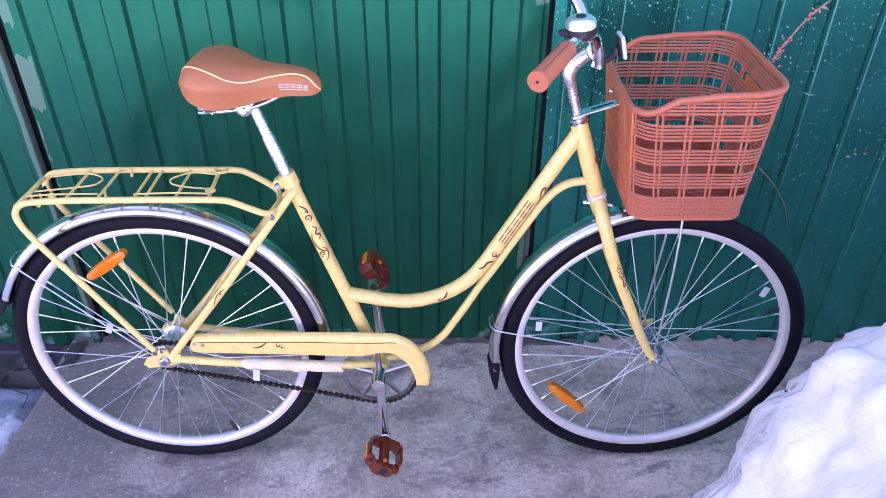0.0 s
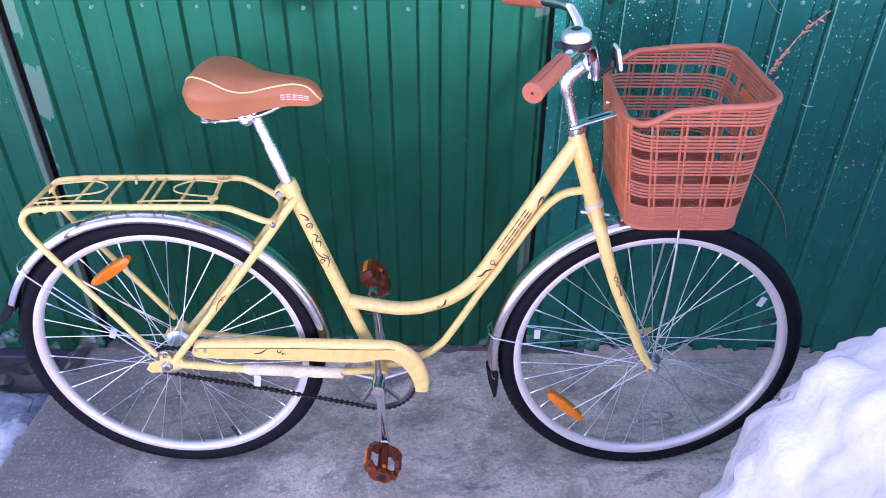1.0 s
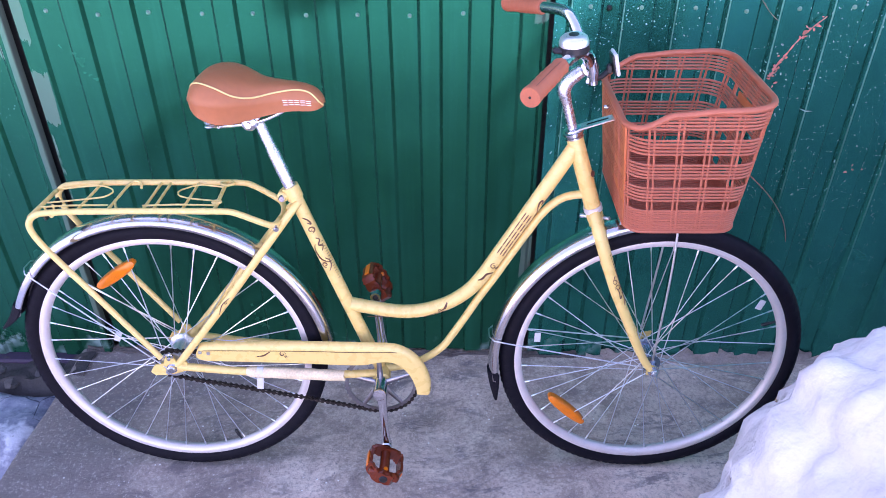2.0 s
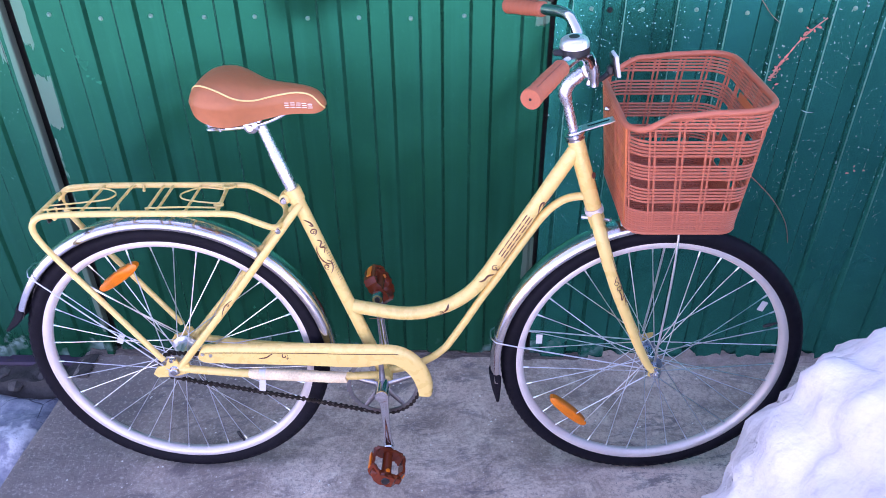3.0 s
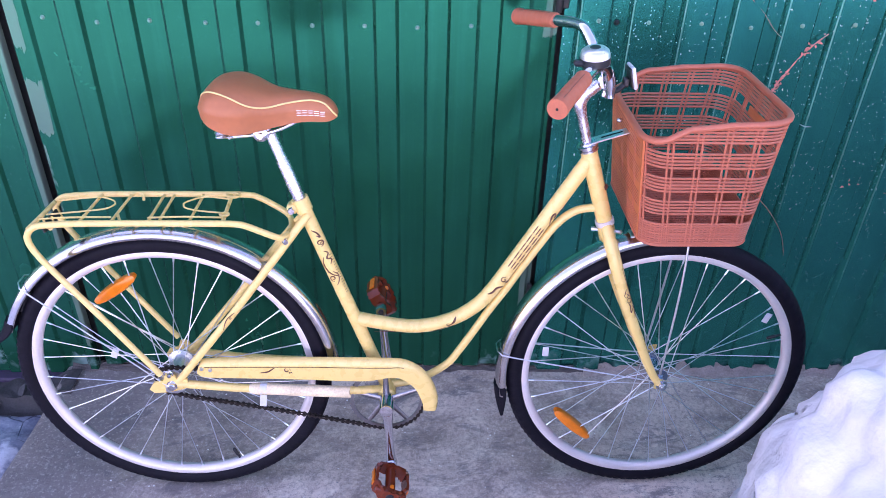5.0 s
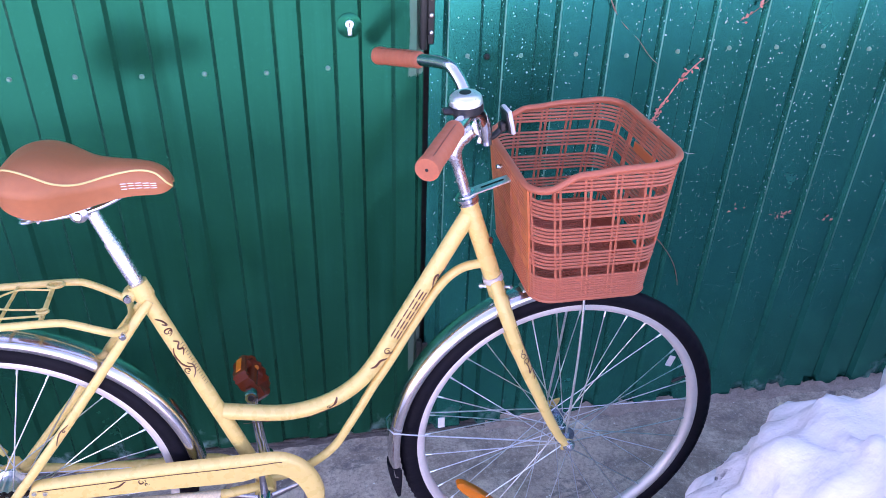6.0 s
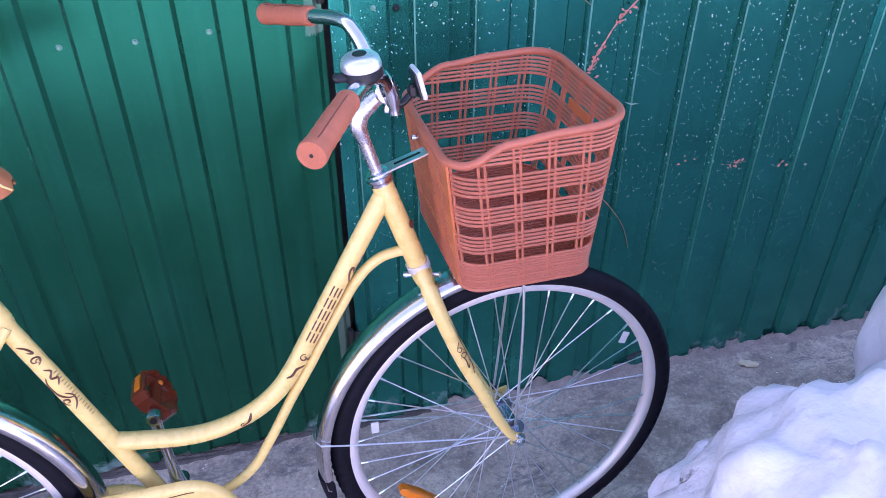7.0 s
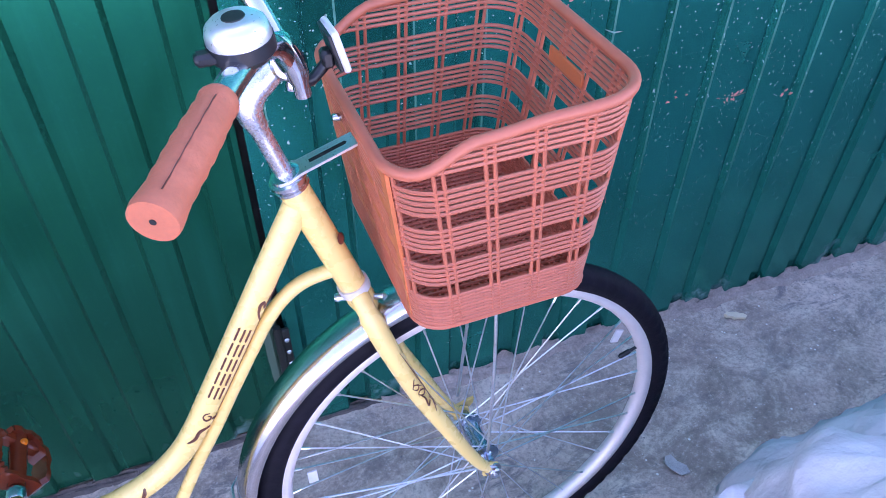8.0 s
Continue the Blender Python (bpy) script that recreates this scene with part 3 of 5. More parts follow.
# hinges and lock of the gate
def hinge(z):
    h = part("hinge", Geo().box((SEAM_RIGHT + 0.004, -0.014, z), (0.015, 0.010, 0.118), c=0.25), HINGE)
    h.matrix_basis = fence_pose
    tagged(h, "dark painted iron gate hinge welded at the seam", "hinge", "gate hinges")
    for k in (-1, 0, 1):
        part("weld_dot", Geo().lathe([(0.0, -0.0255), (0.0035, -0.0245), (0.0050, -0.0215)], (SEAM_RIGHT + 0.004, 0, z + k * 0.034), (0, 1, 0), 8), STEEL, h, "bare metal weld dot")
    part("hinge_pin", Geo().lathe([(0.0, -0.070), (0.007, -0.068), (0.008, -0.060), (0.008, 0.060), (0.007, 0.068), (0.0, 0.070)], (SEAM_RIGHT - 0.010, -0.014, z), (0, 0, 1), 12), HINGE, h)
    return h


hinge(0.248)
hinge(1.124)
lock = part("lock_plate", Geo().lathe([(0.0, -0.0045), (0.021, -0.0045), (0.024, -0.003), (0.024, 0.002)], (0.0875, -DEPTH, 1.105), (0, 1, 0), 28), GREEN)
lock.matrix_basis = fence_pose
tagged(lock, "round green lock plate with a steel key cylinder", "lock")
part("key_cylinder", Geo().lathe([(0.0, -0.009), (0.0075, -0.009), (0.0085, -0.008), (0.0085, -0.003)], (0.0875, -DEPTH, 1.108), (0, 1, 0), 18).box((0.0875, -0.0155, 1.096), (0.0095, 0.006, 0.020), c=0.3), STEEL, lock, "bright steel key cylinder")
part("keyhole", Geo().box((0.0875, -0.0188, 1.108), (0.0016, 0.001, 0.008)), DARK, lock)
# dark knob added where the sheet only has a dark dent
bolt = part("dent_knob", Geo().lathe([(0.0, -0.006), (0.0025, -0.006), (0.0035, -0.004), (0.006, -0.001), (0.007, 0.0)], (0.368, -0.002, 1.032), (0, 1, 0), 10), HINGE)
bolt.matrix_basis = fence_pose
tagged(bolt, "small dark knob put in for a dent in the green sheet", "bolt")

# sill, rubble and ice beside the slab
sill = part("sill", Geo().box((-3.56, -0.012, -0.062), (5.0, 0.05, 0.078), c=0.12), MAROON)
sill.matrix_basis = fence_pose
tagged(sill, "dark maroon painted sill under the sheet wall", "sill", kind="structure")


def rock(at, size, seed, label):
    rnd = random.Random(seed)
    bm = bmesh.new()
    bmesh.ops.create_icosphere(bm, subdivisions=2, radius=1.0)
    sx, sy, sz = size
    for v in bm.verts:
        k = 0.8 + 0.35 * noise.noise(v.co * 1.3 + Vector((seed, 0, 0))) + 0.15 * noise.noise(v.co * 3.1 + Vector((0, seed, 0)))
        v.co = Vector((v.co.x * sx, v.co.y * sy, v.co.z * sz)) * k
    g = Geo().add([v.co for v in bm.verts], [tuple(v.index for v in f.verts) for f in bm.faces])
    bm.free()
    o = part("stone", g, STONE, angle=30)
    o.matrix_basis = pose(*at, rnd.uniform(-15, 15), rnd.uniform(-15, 15), rnd.uniform(0, 180))
    return tagged(o, label, "stone", "rubble under the wall")


for k in range(16):
    x = -1.15 - k * 0.062
    rock((x, 1.720 + 0.03 * math.sin(k * 2.3), -0.040), (0.040 + 0.012 * math.sin(k * 1.7), 0.030, 0.022 + 0.006 * math.cos(k)), 11 + k, "dirty grey rubble stone under the wall")


def ice():
    n = 60
    rows = []
    for j in range(n + 1):
        y = lerp(0.6, 1.70, j / n)
        rows.append([(x, y + 0.02 * noise.noise(Vector((x * 6, 0, 1))), -0.088 - 0.05 * max(step(-2.2, -2.8, x + 0.25 * noise.noise(Vector((y * 3, 1, 0)))), step(1.0, 0.65, y + 0.2 * noise.noise(Vector((x * 3, 4, 0))))) + 0.045 * step(0.0, 0.05, min(-1.115 - x + 0.02, 1.690 - y)) * step(1.36, 1.44, y + 0.4 * (x + 1.1)) + 0.018 * noise.noise(Vector((x * 7, y * 7, 0))) + 0.008 * noise.noise(Vector((x * 21, y * 21, 2)))) for x in [lerp(-2.9, -1.095, i / n) for i in range(n + 1)]])
    return Geo().grid(rows, closed_ring=False, caps=False)


tagged(part("ice_patch", ice(), ICE, angle=180), "patch of dirty refrozen snow beside the slab", "ice patch", kind="structure")


def soil(x0, x1, front, width, height):
    """Uneven strip of swept dirt along the wall's foot, from its outer face down to the slab."""
    n, m = 200, 8
    rows = []
    for i in range(n + 1):
        x = lerp(x0, x1, i / n)
        w = width + 0.012 * noise.noise(Vector((x * 4, 0, 7))) + 0.014 * noise.noise(Vector((x * 23, 0, 3)))
        rows.append([(x, FENCE_Y + 0.0175 * x - front - w * j / m, 0.001 + height * (1 - j / m) ** 1.5 * (0.6 + noise.noise(Vector((x * 30, j * 0.7, 0)))) - 0.004 * (j == m)) for j in range(m + 1)])
    return Geo().grid(rows, closed_ring=False, caps=False)


def rubble_bed():
    """Dark earth between the ice and the sill, running up to the slab's corner."""
    n, m = 70, 20
    rows = []
    for j in range(m + 1):
        v = j / m
        row = []
        for i in range(n + 1):
            x = lerp(-2.2, -1.045, i / n)
            y = lerp(1.662 + 0.02 * noise.noise(Vector((x * 9, 0, 2))), 1.80 + 0.0175 * x, v)
            edge = min(1.0, 4 * v) * step(-1.045, -1.09, x)
            row.append((x, y, -0.075 + 0.045 * min(1.0, 4 * v) + 0.034 * step(-1.16, -1.07, x) + edge * (0.020 * noise.noise(Vector((x * 14, y * 14, 0))) + 0.010 * noise.noise(Vector((x * 40, y * 40, 3))))))
        rows.append(row)
    return Geo().grid(rows, closed_ring=False, caps=False)


tagged(part("rubble_bed", rubble_bed(), EARTH, angle=40), "dark trodden earth and rubble under the wall", "earth", kind="stuff")
tagged(part("soil_strip", soil(-1.08, 0.42, 0.002, 0.018, 0.010), SOIL, angle=60), "thin strip of brown dirt along the gate foot", "dirt", kind="stuff")
tagged(part("soil_strip", soil(0.42, 2.6, 0.004, 0.034, 0.026), DUST, angle=60), "low bank of pale grey dust along the wall foot", "dirt", kind="stuff")

# chips and crumbs on the slab
chip = part("wood_chip", Geo().plate([(-0.027, 0.001), (-0.021, -0.007), (-0.010, -0.006), (-0.004, -0.011), (0.008, -0.008), (0.021, -0.010), (0.026, -0.002), (0.017, 0.005), (0.010, 0.004), (0.002, 0.009), (-0.012, 0.006), (-0.020, 0.009)], 0.008, lambda x, y, z: (x, y, 0.005 + z + 0.1 * x)), CHIP)
chip.matrix_basis = pose(1.303, 1.757, 0.001, 0, 4, -24)
tagged(chip, "pale beige wood chip lying on the concrete", "wood chip")
flake = part("ice_flake", Geo().plate([(-0.030, -0.007), (-0.016, -0.016), (0.002, -0.012), (0.020, -0.017), (0.027, -0.004), (0.018, 0.009), (0.002, 0.012), (-0.020, 0.010)], 0.004, lambda x, y, z: (x, y, 0.004 + z)), FLAKE)
flake.matrix_basis = pose(0.937, 1.452, 0.0, 0, 0, 118)
tagged(flake, "thin grey ice flake lying on the concrete", "ice flake")
scrap = part("ice_flake", Geo().plate([(-0.026, 0.004), (-0.012, -0.006), (0.010, -0.010), (0.026, -0.012), (0.018, -0.002), (0.000, 0.006), (-0.014, 0.012)], 0.006, lambda x, y, z: (x, y, 0.004 + z)), FLAKE)
scrap.matrix_basis = pose(-0.880, 1.503, 0.0, 0, 0, 4)
tagged(scrap, "small scrap of pale ice lying on the concrete", "ice flake")
crumb = Geo()
rnd = random.Random(5)
for k in range(420):
    x, y, r = rnd.uniform(-1.0, 1.9), rnd.uniform(1.0, 1.81), rnd.uniform(0.0012, 0.0034)
    if rnd.random() < 0.4:
        y = 1.81 - abs(rnd.gauss(0, 0.07))
    q = [Vector((rnd.uniform(0.6, 1.2) * r * a, rnd.uniform(0.6, 1.2) * r * b_, rnd.uniform(0.5, 1.0) * r * c_)) for a, b_, c_ in ((1, 0, 0), (-1, 0, 0), (0, 1, 0), (0, -1, 0), (0, 0, 1), (0, 0, -1))]
    crumb.add([v + Vector((x, y, r * 0.3)) for v in q], [(0, 2, 4), (2, 1, 4), (1, 3, 4), (3, 0, 4), (2, 0, 5), (1, 2, 5), (3, 1, 5), (0, 3, 5)])
tagged(part("grit", crumb, GRIT, angle=10), "scattered grit and small crumbs on the concrete", "grit", kind="stuff")


# dry twigs caught on the wall
def twig(name, pts, r, label, tips, skin=TWIG):
    o = part(name, Geo().tube(spline(pts, 5), [lerp(r, r * 0.4, k / (5 * (len(pts) - 1))) * (1.0 + 0.35 * math.sin(k * 2.1)) for k in range(5 * (len(pts) - 1) + 1)], 6), skin)
    tagged(o, label, "twig", "dry twigs on the wall")
    rnd = random.Random(len(tips) + 3)
    for x, y, z in tips:
        g = Geo()
        a = rnd.uniform(0, 6.28)
        L, w = rnd.uniform(0.003, 0.006), rnd.uniform(0.0012, 0.0026)
        d, e = Vector((math.cos(a), 0.3, math.sin(a))).normalized(), Vector((-math.sin(a), 0.2, math.cos(a))).normalized()
        c = Vector((x, y, z))
        n_ = d.cross(e).normalized() * 0.0008
        rim_ = [c + d * L, c + e * w + d * L * 0.2, c + e * w * 0.8 - d * L * 0.6, c - d * L, c - e * w * 0.8 - d * L * 0.5, c - e * w + d * L * 0.3]
        g.add([p + n_ for p in rim_] + [p - n_ * 1.5 for p in rim_], [(0, 1, 2, 3, 4, 5), (11, 10, 9, 8, 7, 6)] + [(i, i + 6, (i + 1) % 6 + 6, (i + 1) % 6) for i in range(6)])
        part("dry_leaf", g, PETAL, o, "shrivelled reddish leaf")
    return o


def wall_y(x, lift=0.012):
    return FENCE_Y + 0.0175 * x - lift


rnd = random.Random(8)
twig("twig", [(x, wall_y(x), z) for x, z in ((0.600, 1.180), (0.640, 1.110), (0.691, 1.063), (0.728, 1.022), (0.772, 0.990))], 0.0016, "thin dry grey twig hanging on the wall", [])
spots = []
for k in range(34):
    t = rnd.choice((rnd.uniform(0.0, 0.35), rnd.uniform(0.0, 0.2), rnd.uniform(0.6, 1.0)))
    x = curve(((0.0, 0.762), (0.25, 0.768), (0.6, 0.799), (0.8, 0.826), (1.0, 0.851)), t) + rnd.gauss(0, 0.006)
    spots.append((x, wall_y(x) - rnd.uniform(0.0, 0.006), curve(((0.0, 0.862), (0.25, 0.908), (0.6, 0.962), (0.8, 0.994), (1.0, 1.018)), t) + rnd.gauss(0, 0.005)))
twig("twig", [(x, wall_y(x), z) for x, z in ((0.758, 0.880), (0.767, 0.908), (0.782, 0.932), (0.799, 0.962), (0.826, 0.994), (0.851, 1.018))], 0.0030, "broken reddish dry twig with shrivelled leaves", spots, PETAL)
spots = []
for k in range(14):
    x = lerp(0.920, 0.966, rnd.random()) + rnd.gauss(0, 0.004)
    spots.append((x, wall_y(x), 1.102 + (x - 0.922) * 0.75 + rnd.gauss(0, 0.005)))
twig("twig", [(x, wall_y(x), z) for x, z in ((0.916, 1.098), (0.945, 1.116), (0.972, 1.140))], 0.0016, "short reddish dry twig stuck high on the wall", spots)
spots = []
for x0, z0, n in ((1.153, 0.608, 12), (1.012, 0.640, 5), (1.296, 0.591, 4)):
    for k in range(n):
        x = x0 + rnd.gauss(0, 0.018)
        spots.append((x, wall_y(x), z0 + rnd.gauss(0, 0.007)))
twig("twig", [(x, wall_y(x), z) for x, z in ((1.118, 0.612), (1.150, 0.607), (1.185, 0.610))], 0.0012, "tiny reddish twig crumbs stuck on the wall", spots)
twig("twig", [(x, wall_y(x, 0.016), z) for x, z in ((0.760, 0.625), (0.7865, 0.603), (0.8374, 0.553), (0.8809, 0.494), (0.902, 0.445), (0.909, 0.419))], 0.0017, "bent dry stalk growing up beside the wall", [])

# ---- the bicycle ----
bicycle = new("bicycle")
bicycle.matrix_basis = pose(0, 1.410, 0, -4.2, 0, 1.7)
tagged(bicycle, "cream yellow step-through city bicycle with brown saddle and basket", "bicycle")
BB = Vector((-0.1336, 0, 0.292))
FRONT, REAR = Vector((0.487, 0, 0.343)), Vector((-0.607, 0, 0.3465))
HEAD_TOP, HEAD_LOW = Vector((0.2705, 0, 0.8845)), Vector((0.3216, 0, 0.7288))

# frame
frame_ob = part("frame", Geo().tube([(-0.3005, 0, 0.768), (-0.2261, 0, 0.5553), (-0.1336, 0, 0.294)], 0.0145, 20), YELLOW, bicycle, "cream yellow painted steel frame with brown ornaments")
part("main_tube", Geo().tube(spline([(-0.196, 0, 0.485), (-0.155, 0, 0.476), (-0.101, 0, 0.466), (-0.059, 0, 0.465), (-0.015, 0, 0.4736), (0.031, 0, 0.494), (0.072, 0, 0.527), (0.102, 0, 0.568), (0.1209, 0, 0.600), (0.1684, 0, 0.681), (0.214, 0, 0.760), (0.2735, 0, 0.8625)], 6), 0.0155, 20), YELLOW, frame_ob)
part("lower_tube", Geo().tube(spline([(-0.128, 0, 0.300), (-0.085, 0, 0.308), (-0.047, 0, 0.323), (-0.014, 0, 0.344), (0.0128, 0, 0.370), (0.0314, 0, 0.3995), (0.060, 0, 0.448), (0.090, 0, 0.502), (0.1255, 0, 0.560), (0.1557, 0, 0.613), (0.1993, 0, 0.686), (0.2149, 0, 0.710), (0.2349, 0, 0.7335), (0.2557, 0, 0.749), (0.2786, 0, 0.7565), (0.310, 0, 0.759)], 5), 0.0088, 14), YELLOW, frame_ob)
part("head_tube", Geo().tube([HEAD_TOP, lerp(HEAD_TOP, HEAD_LOW, 0.02), lerp(HEAD_TOP, HEAD_LOW, 0.98), HEAD_LOW], [0.0162, 0.0170, 0.0170, 0.0162], 20), YELLOW, frame_ob)
part("bottom_bracket", Geo().lathe([(0.016, -0.036), (0.021, -0.034), (0.021, 0.034), (0.016, 0.036)], BB, (0, 1, 0), 20), YELLOW, frame_ob)
for s in (-1, 1):
    part("chain_stay", Geo().tube(spline([BB + Vector((-0.01, s * 0.022, 0.012)), (-0.217, s * 0.050, 0.3236), (-0.285, s * 0.054, 0.3267), (-0.388, s * 0.055, 0.3315), (-0.490, s * 0.056, 0.340), (-0.590, s * 0.060, 0.354)], 6), 0.0095, 12), YELLOW, frame_ob)
    part("seat_stay", Geo().tube(spline([(-0.590, s * 0.060, 0.356), (-0.467, s * 0.048, 0.511), (-0.408, s * 0.044, 0.589), (-0.350, s * 0.038, 0.666), (-0.308, s * 0.024, 0.720), (-0.287, s * 0.010, 0.744)], 6), 0.0085, 12), YELLOW, frame_ob)
    out = [(-0.045, -0.012), (-0.036, -0.022), (-0.005, -0.020), (0.020, -0.014), (0.042, -0.006), (0.040, 0.016), (0.018, 0.012), (0.012, 0.028), (-0.006, 0.030), (-0.012, 0.012), (-0.034, 0.006)]
    part("dropout", Geo().plate(out, 0.005, lambda x, y, z, s=s: (REAR.x + x, s * 0.062 + z, REAR.z + y + 0.006)), YELLOW, frame_ob)
wrap = Geo()
rings = []
for i in range(31):
    t = i / 30
    c = Vector((lerp(-0.452, -0.214, t), -0.0555, lerp(0.3362, 0.3235, t)))
    ring = []
    for j in range(16):
        a = 2 * math.pi * j / 16
        r = (0.0118 + 0.0010 * noise.noise(Vector((t * 14, j * 0.9, 2)))) * step(-0.02, 0.12, t) + 0.0012
        ring.append(c + Vector((0.006 * noise.noise(Vector((j * 2.1, 5, 0))) if i == 30 else 0.0, math.cos(a) * r, math.sin(a) * r)))
    rings.append(ring)
part("foam_wrap", wrap.grid(rings), WORN, frame_ob, "thin pale packing foam wrapped round the chain stay", angle=60)
part("tape_strip", Geo().tube([(-0.4050 + 0.0075 * q, -0.0555, 0.3345) for q in (-1, -0.96, 0.96, 1)], [0.0120, 0.0132, 0.0132, 0.0120], 16).box((-0.4070, -0.0660, 0.309), (0.015, 0.0012, 0.032), Matrix.Rotation(0.12, 3, "Y")), TAG, frame_ob, "white tape strip hanging from the chain stay")
for x, z, r in ((-0.619, 0.384, 0.0052), (-0.601, 0.384, 0.0052), (-0.601, 0.352, 0.0092)):
    part("dropout_bolt", Geo().lathe([(0.0, -0.076), (r * 0.75, -0.0755), (r, -0.073), (r, -0.066), (r * 1.35, -0.0655), (r * 1.35, -0.063)], (x, 0, z), (0, 1, 0), 12), CHROME, frame_ob, "bright steel bolt")
part("seat_clamp", Geo().tube([(-0.3035, 0, 0.777), (-0.294, 0, 0.750)], [0.0178, 0.0178], 18).box((-0.317, -0.004, 0.758), (0.022, 0.030, 0.020), c=0.25), YELLOW, frame_ob)
part("clamp_bolt", Geo().lathe([(0.0, -0.024), (0.006, -0.024), (0.0075, -0.021), (0.0075, 0.02), (0.0, 0.02)], (-0.318, 0, 0.757), (0, 1, 0), 12), CHROME, frame_ob, "chrome clamp bolt")

# seat post and saddle
post_low, post_top = Vector((-0.2995, 0, 0.765)), Vector((-0.350, 0, 0.916))
part("seat_post", Geo().tube([post_low, lerp(post_low, post_top, 0.60), lerp(post_low, post_top, 0.62), lerp(post_low, post_top, 0.97), post_top], [0.0127, 0.0127, 0.0110, 0.0110, 0.0095], 18), SATIN, bicycle, "satin silver seat post")

SAD_W = ((-0.459, 0.040), (-0.452, 0.062), (-0.435, 0.088), (-0.405, 0.100), (-0.375, 0.094), (-0.340, 0.068), (-0.300, 0.044), (-0.260, 0.034), (-0.228, 0.029), (-0.214, 0.022), (-0.207, 0.010))
SAD_T = ((-0.459, 0.982), (-0.450, 1.001), (-0.428, 1.018), (-0.395, 1.024), (-0.360, 1.017), (-0.325, 1.003), (-0.290, 0.998), (-0.250, 0.993), (-0.226, 0.985), (-0.213, 0.973), (-0.207, 0.962))
SAD_B = ((-0.459, 0.972), (-0.451, 0.962), (-0.430, 0.951), (-0.395, 0.941), (-0.350, 0.940), (-0.310, 0.944), (-0.270, 0.948), (-0.225, 0.947), (-0.207, 0.952))


def saddle_point(x, a):
    """A point on the saddle: a runs from the near skirt (0) over the top to the far skirt (1)."""
    w, t, b = curve(SAD_W, x), curve(SAD_T, x), curve(SAD_B, x)
    ang = math.pi * (1 - a)
    c, s = math.cos(ang), math.sin(ang)
    bulge = 1.0 - 0.16 * step(0.12, 0.0, min(a, 1 - a))
    y = math.copysign(abs(c) ** 0.72, c) * w * bulge
    z = lerp(b, t, s ** 0.62)
    return Vector((x, y, z))


def saddle():
    n, m = 46, 26
    rings = []
    for i in range(n + 1):
        u = i / n
        x = lerp(-0.459, -0.207, 0.5 - 0.5 * math.cos(math.pi * u) if u < 0.12 or u > 0.88 else 0.5 - 0.5 * math.cos(math.pi * u))
        ring = [saddle_point(x, k / m) for k in range(m + 1)]
        w, b = curve(SAD_W, x), curve(SAD_B, x)
        ring += [Vector((x, lerp(w, -w, k / 5) * 0.7, b + 0.012)) for k in range(1, 5)]
        rings.append(ring)
    return Geo().grid(rings)


saddle_ob = part("saddle", saddle(), LEATHER, bicycle, "brown vinyl sprung saddle with pale yellow piping", angle=60)
saddle_ob.matrix_basis = Matrix.Translation((-0.0105, 0, -0.001))
for side in (0, 1):
    line = []
    for i in range(41):
        x = lerp(-0.4575, -0.2085, i / 40)
        a = curve(((-0.459, 0.42), (-0.44, 0.36), (-0.39, 0.25), (-0.348, 0.165), (-0.30, 0.215), (-0.25, 0.30), (-0.228, 0.28), (-0.216, 0.16), (-0.2085, 0.02)), x)
        p = saddle_point(x, a if side == 0 else 1 - a * 0.55)
        line.append(p + Vector((0, -0.0004 if side == 0 else 0.0004, 0.0004)))
    part("piping", Geo().tube(line, 0.0016, 6), PIPING, saddle_ob, "pale yellow piping")
for k in range(5):
    x = -0.276 + k * 0.0108
    for a in (0.045, 0.075, 0.105):
        part("print_bar", Geo().box(saddle_point(x, a) + Vector((0, -0.0003, 0)), (0.0086, 0.0012, 0.0013), Matrix.Rotation(-0.15, 3, "X")), PRINT, saddle_ob, "white printed bar")
for s in (-1, 1):
    part("rail", Geo().tube(spline([(-0.425, s * 0.028, 0.932), (-0.432, s * 0.028, 0.922), (-0.410, s * 0.026, 0.916), (-0.345, s * 0.022, 0.922), (-0.305, s * 0.018, 0.934), (-0.270, s * 0.012, 0.952)], 5), 0.0036, 8), CHROME, saddle_ob, "chrome saddle rail")
    part("saddle_spring", Geo().tube([(-0.418 + 0.012 * math.cos(k * 0.7), s * 0.045 + 0.012 * math.sin(k * 0.7), 0.920 + k * 0.0009) for k in range(36)], 0.0022, 6), STEEL, saddle_ob, "steel coil spring")
    part("rail_clamp", Geo().lathe([(0.0, 0.0), (0.012, 0.0), (0.014, 0.003), (0.0145, 0.010), (0.010, 0.013), (0.006, 0.014), (0.006, 0.020), (0.0, 0.020)], (-0.352, s * 0.016, 0.921), (0, s, 0), 20), CHROME, saddle_ob, "chrome saddle clamp")


# wheels
def tyre(r, tube_r):
    """Tyre with a raised zigzag tread and plain sidewalls."""
    g, n = Geo(), 240
    rings = []
    for i in range(n):
        a = 2 * math.pi * i / n
        ring = []
        for j in range(20):
            b = 2 * math.pi * j / 20
            out, side = math.cos(b), math.sin(b)
            rr = tube_r
            if out > 0.45:
                rr += 0.0015 * (1 if (i + (j % 2)) % 2 else -0.6)
            elif out > 0.1:
                rr += 0.0024 * (1 if i % 3 else -0.9)
            d = r - tube_r + rr * out * 0.98
            ring.append((d * math.cos(a), rr * side * 0.96, d * math.sin(a)))
        rings.append(ring)
    return g.grid(rings, closed_path=True)


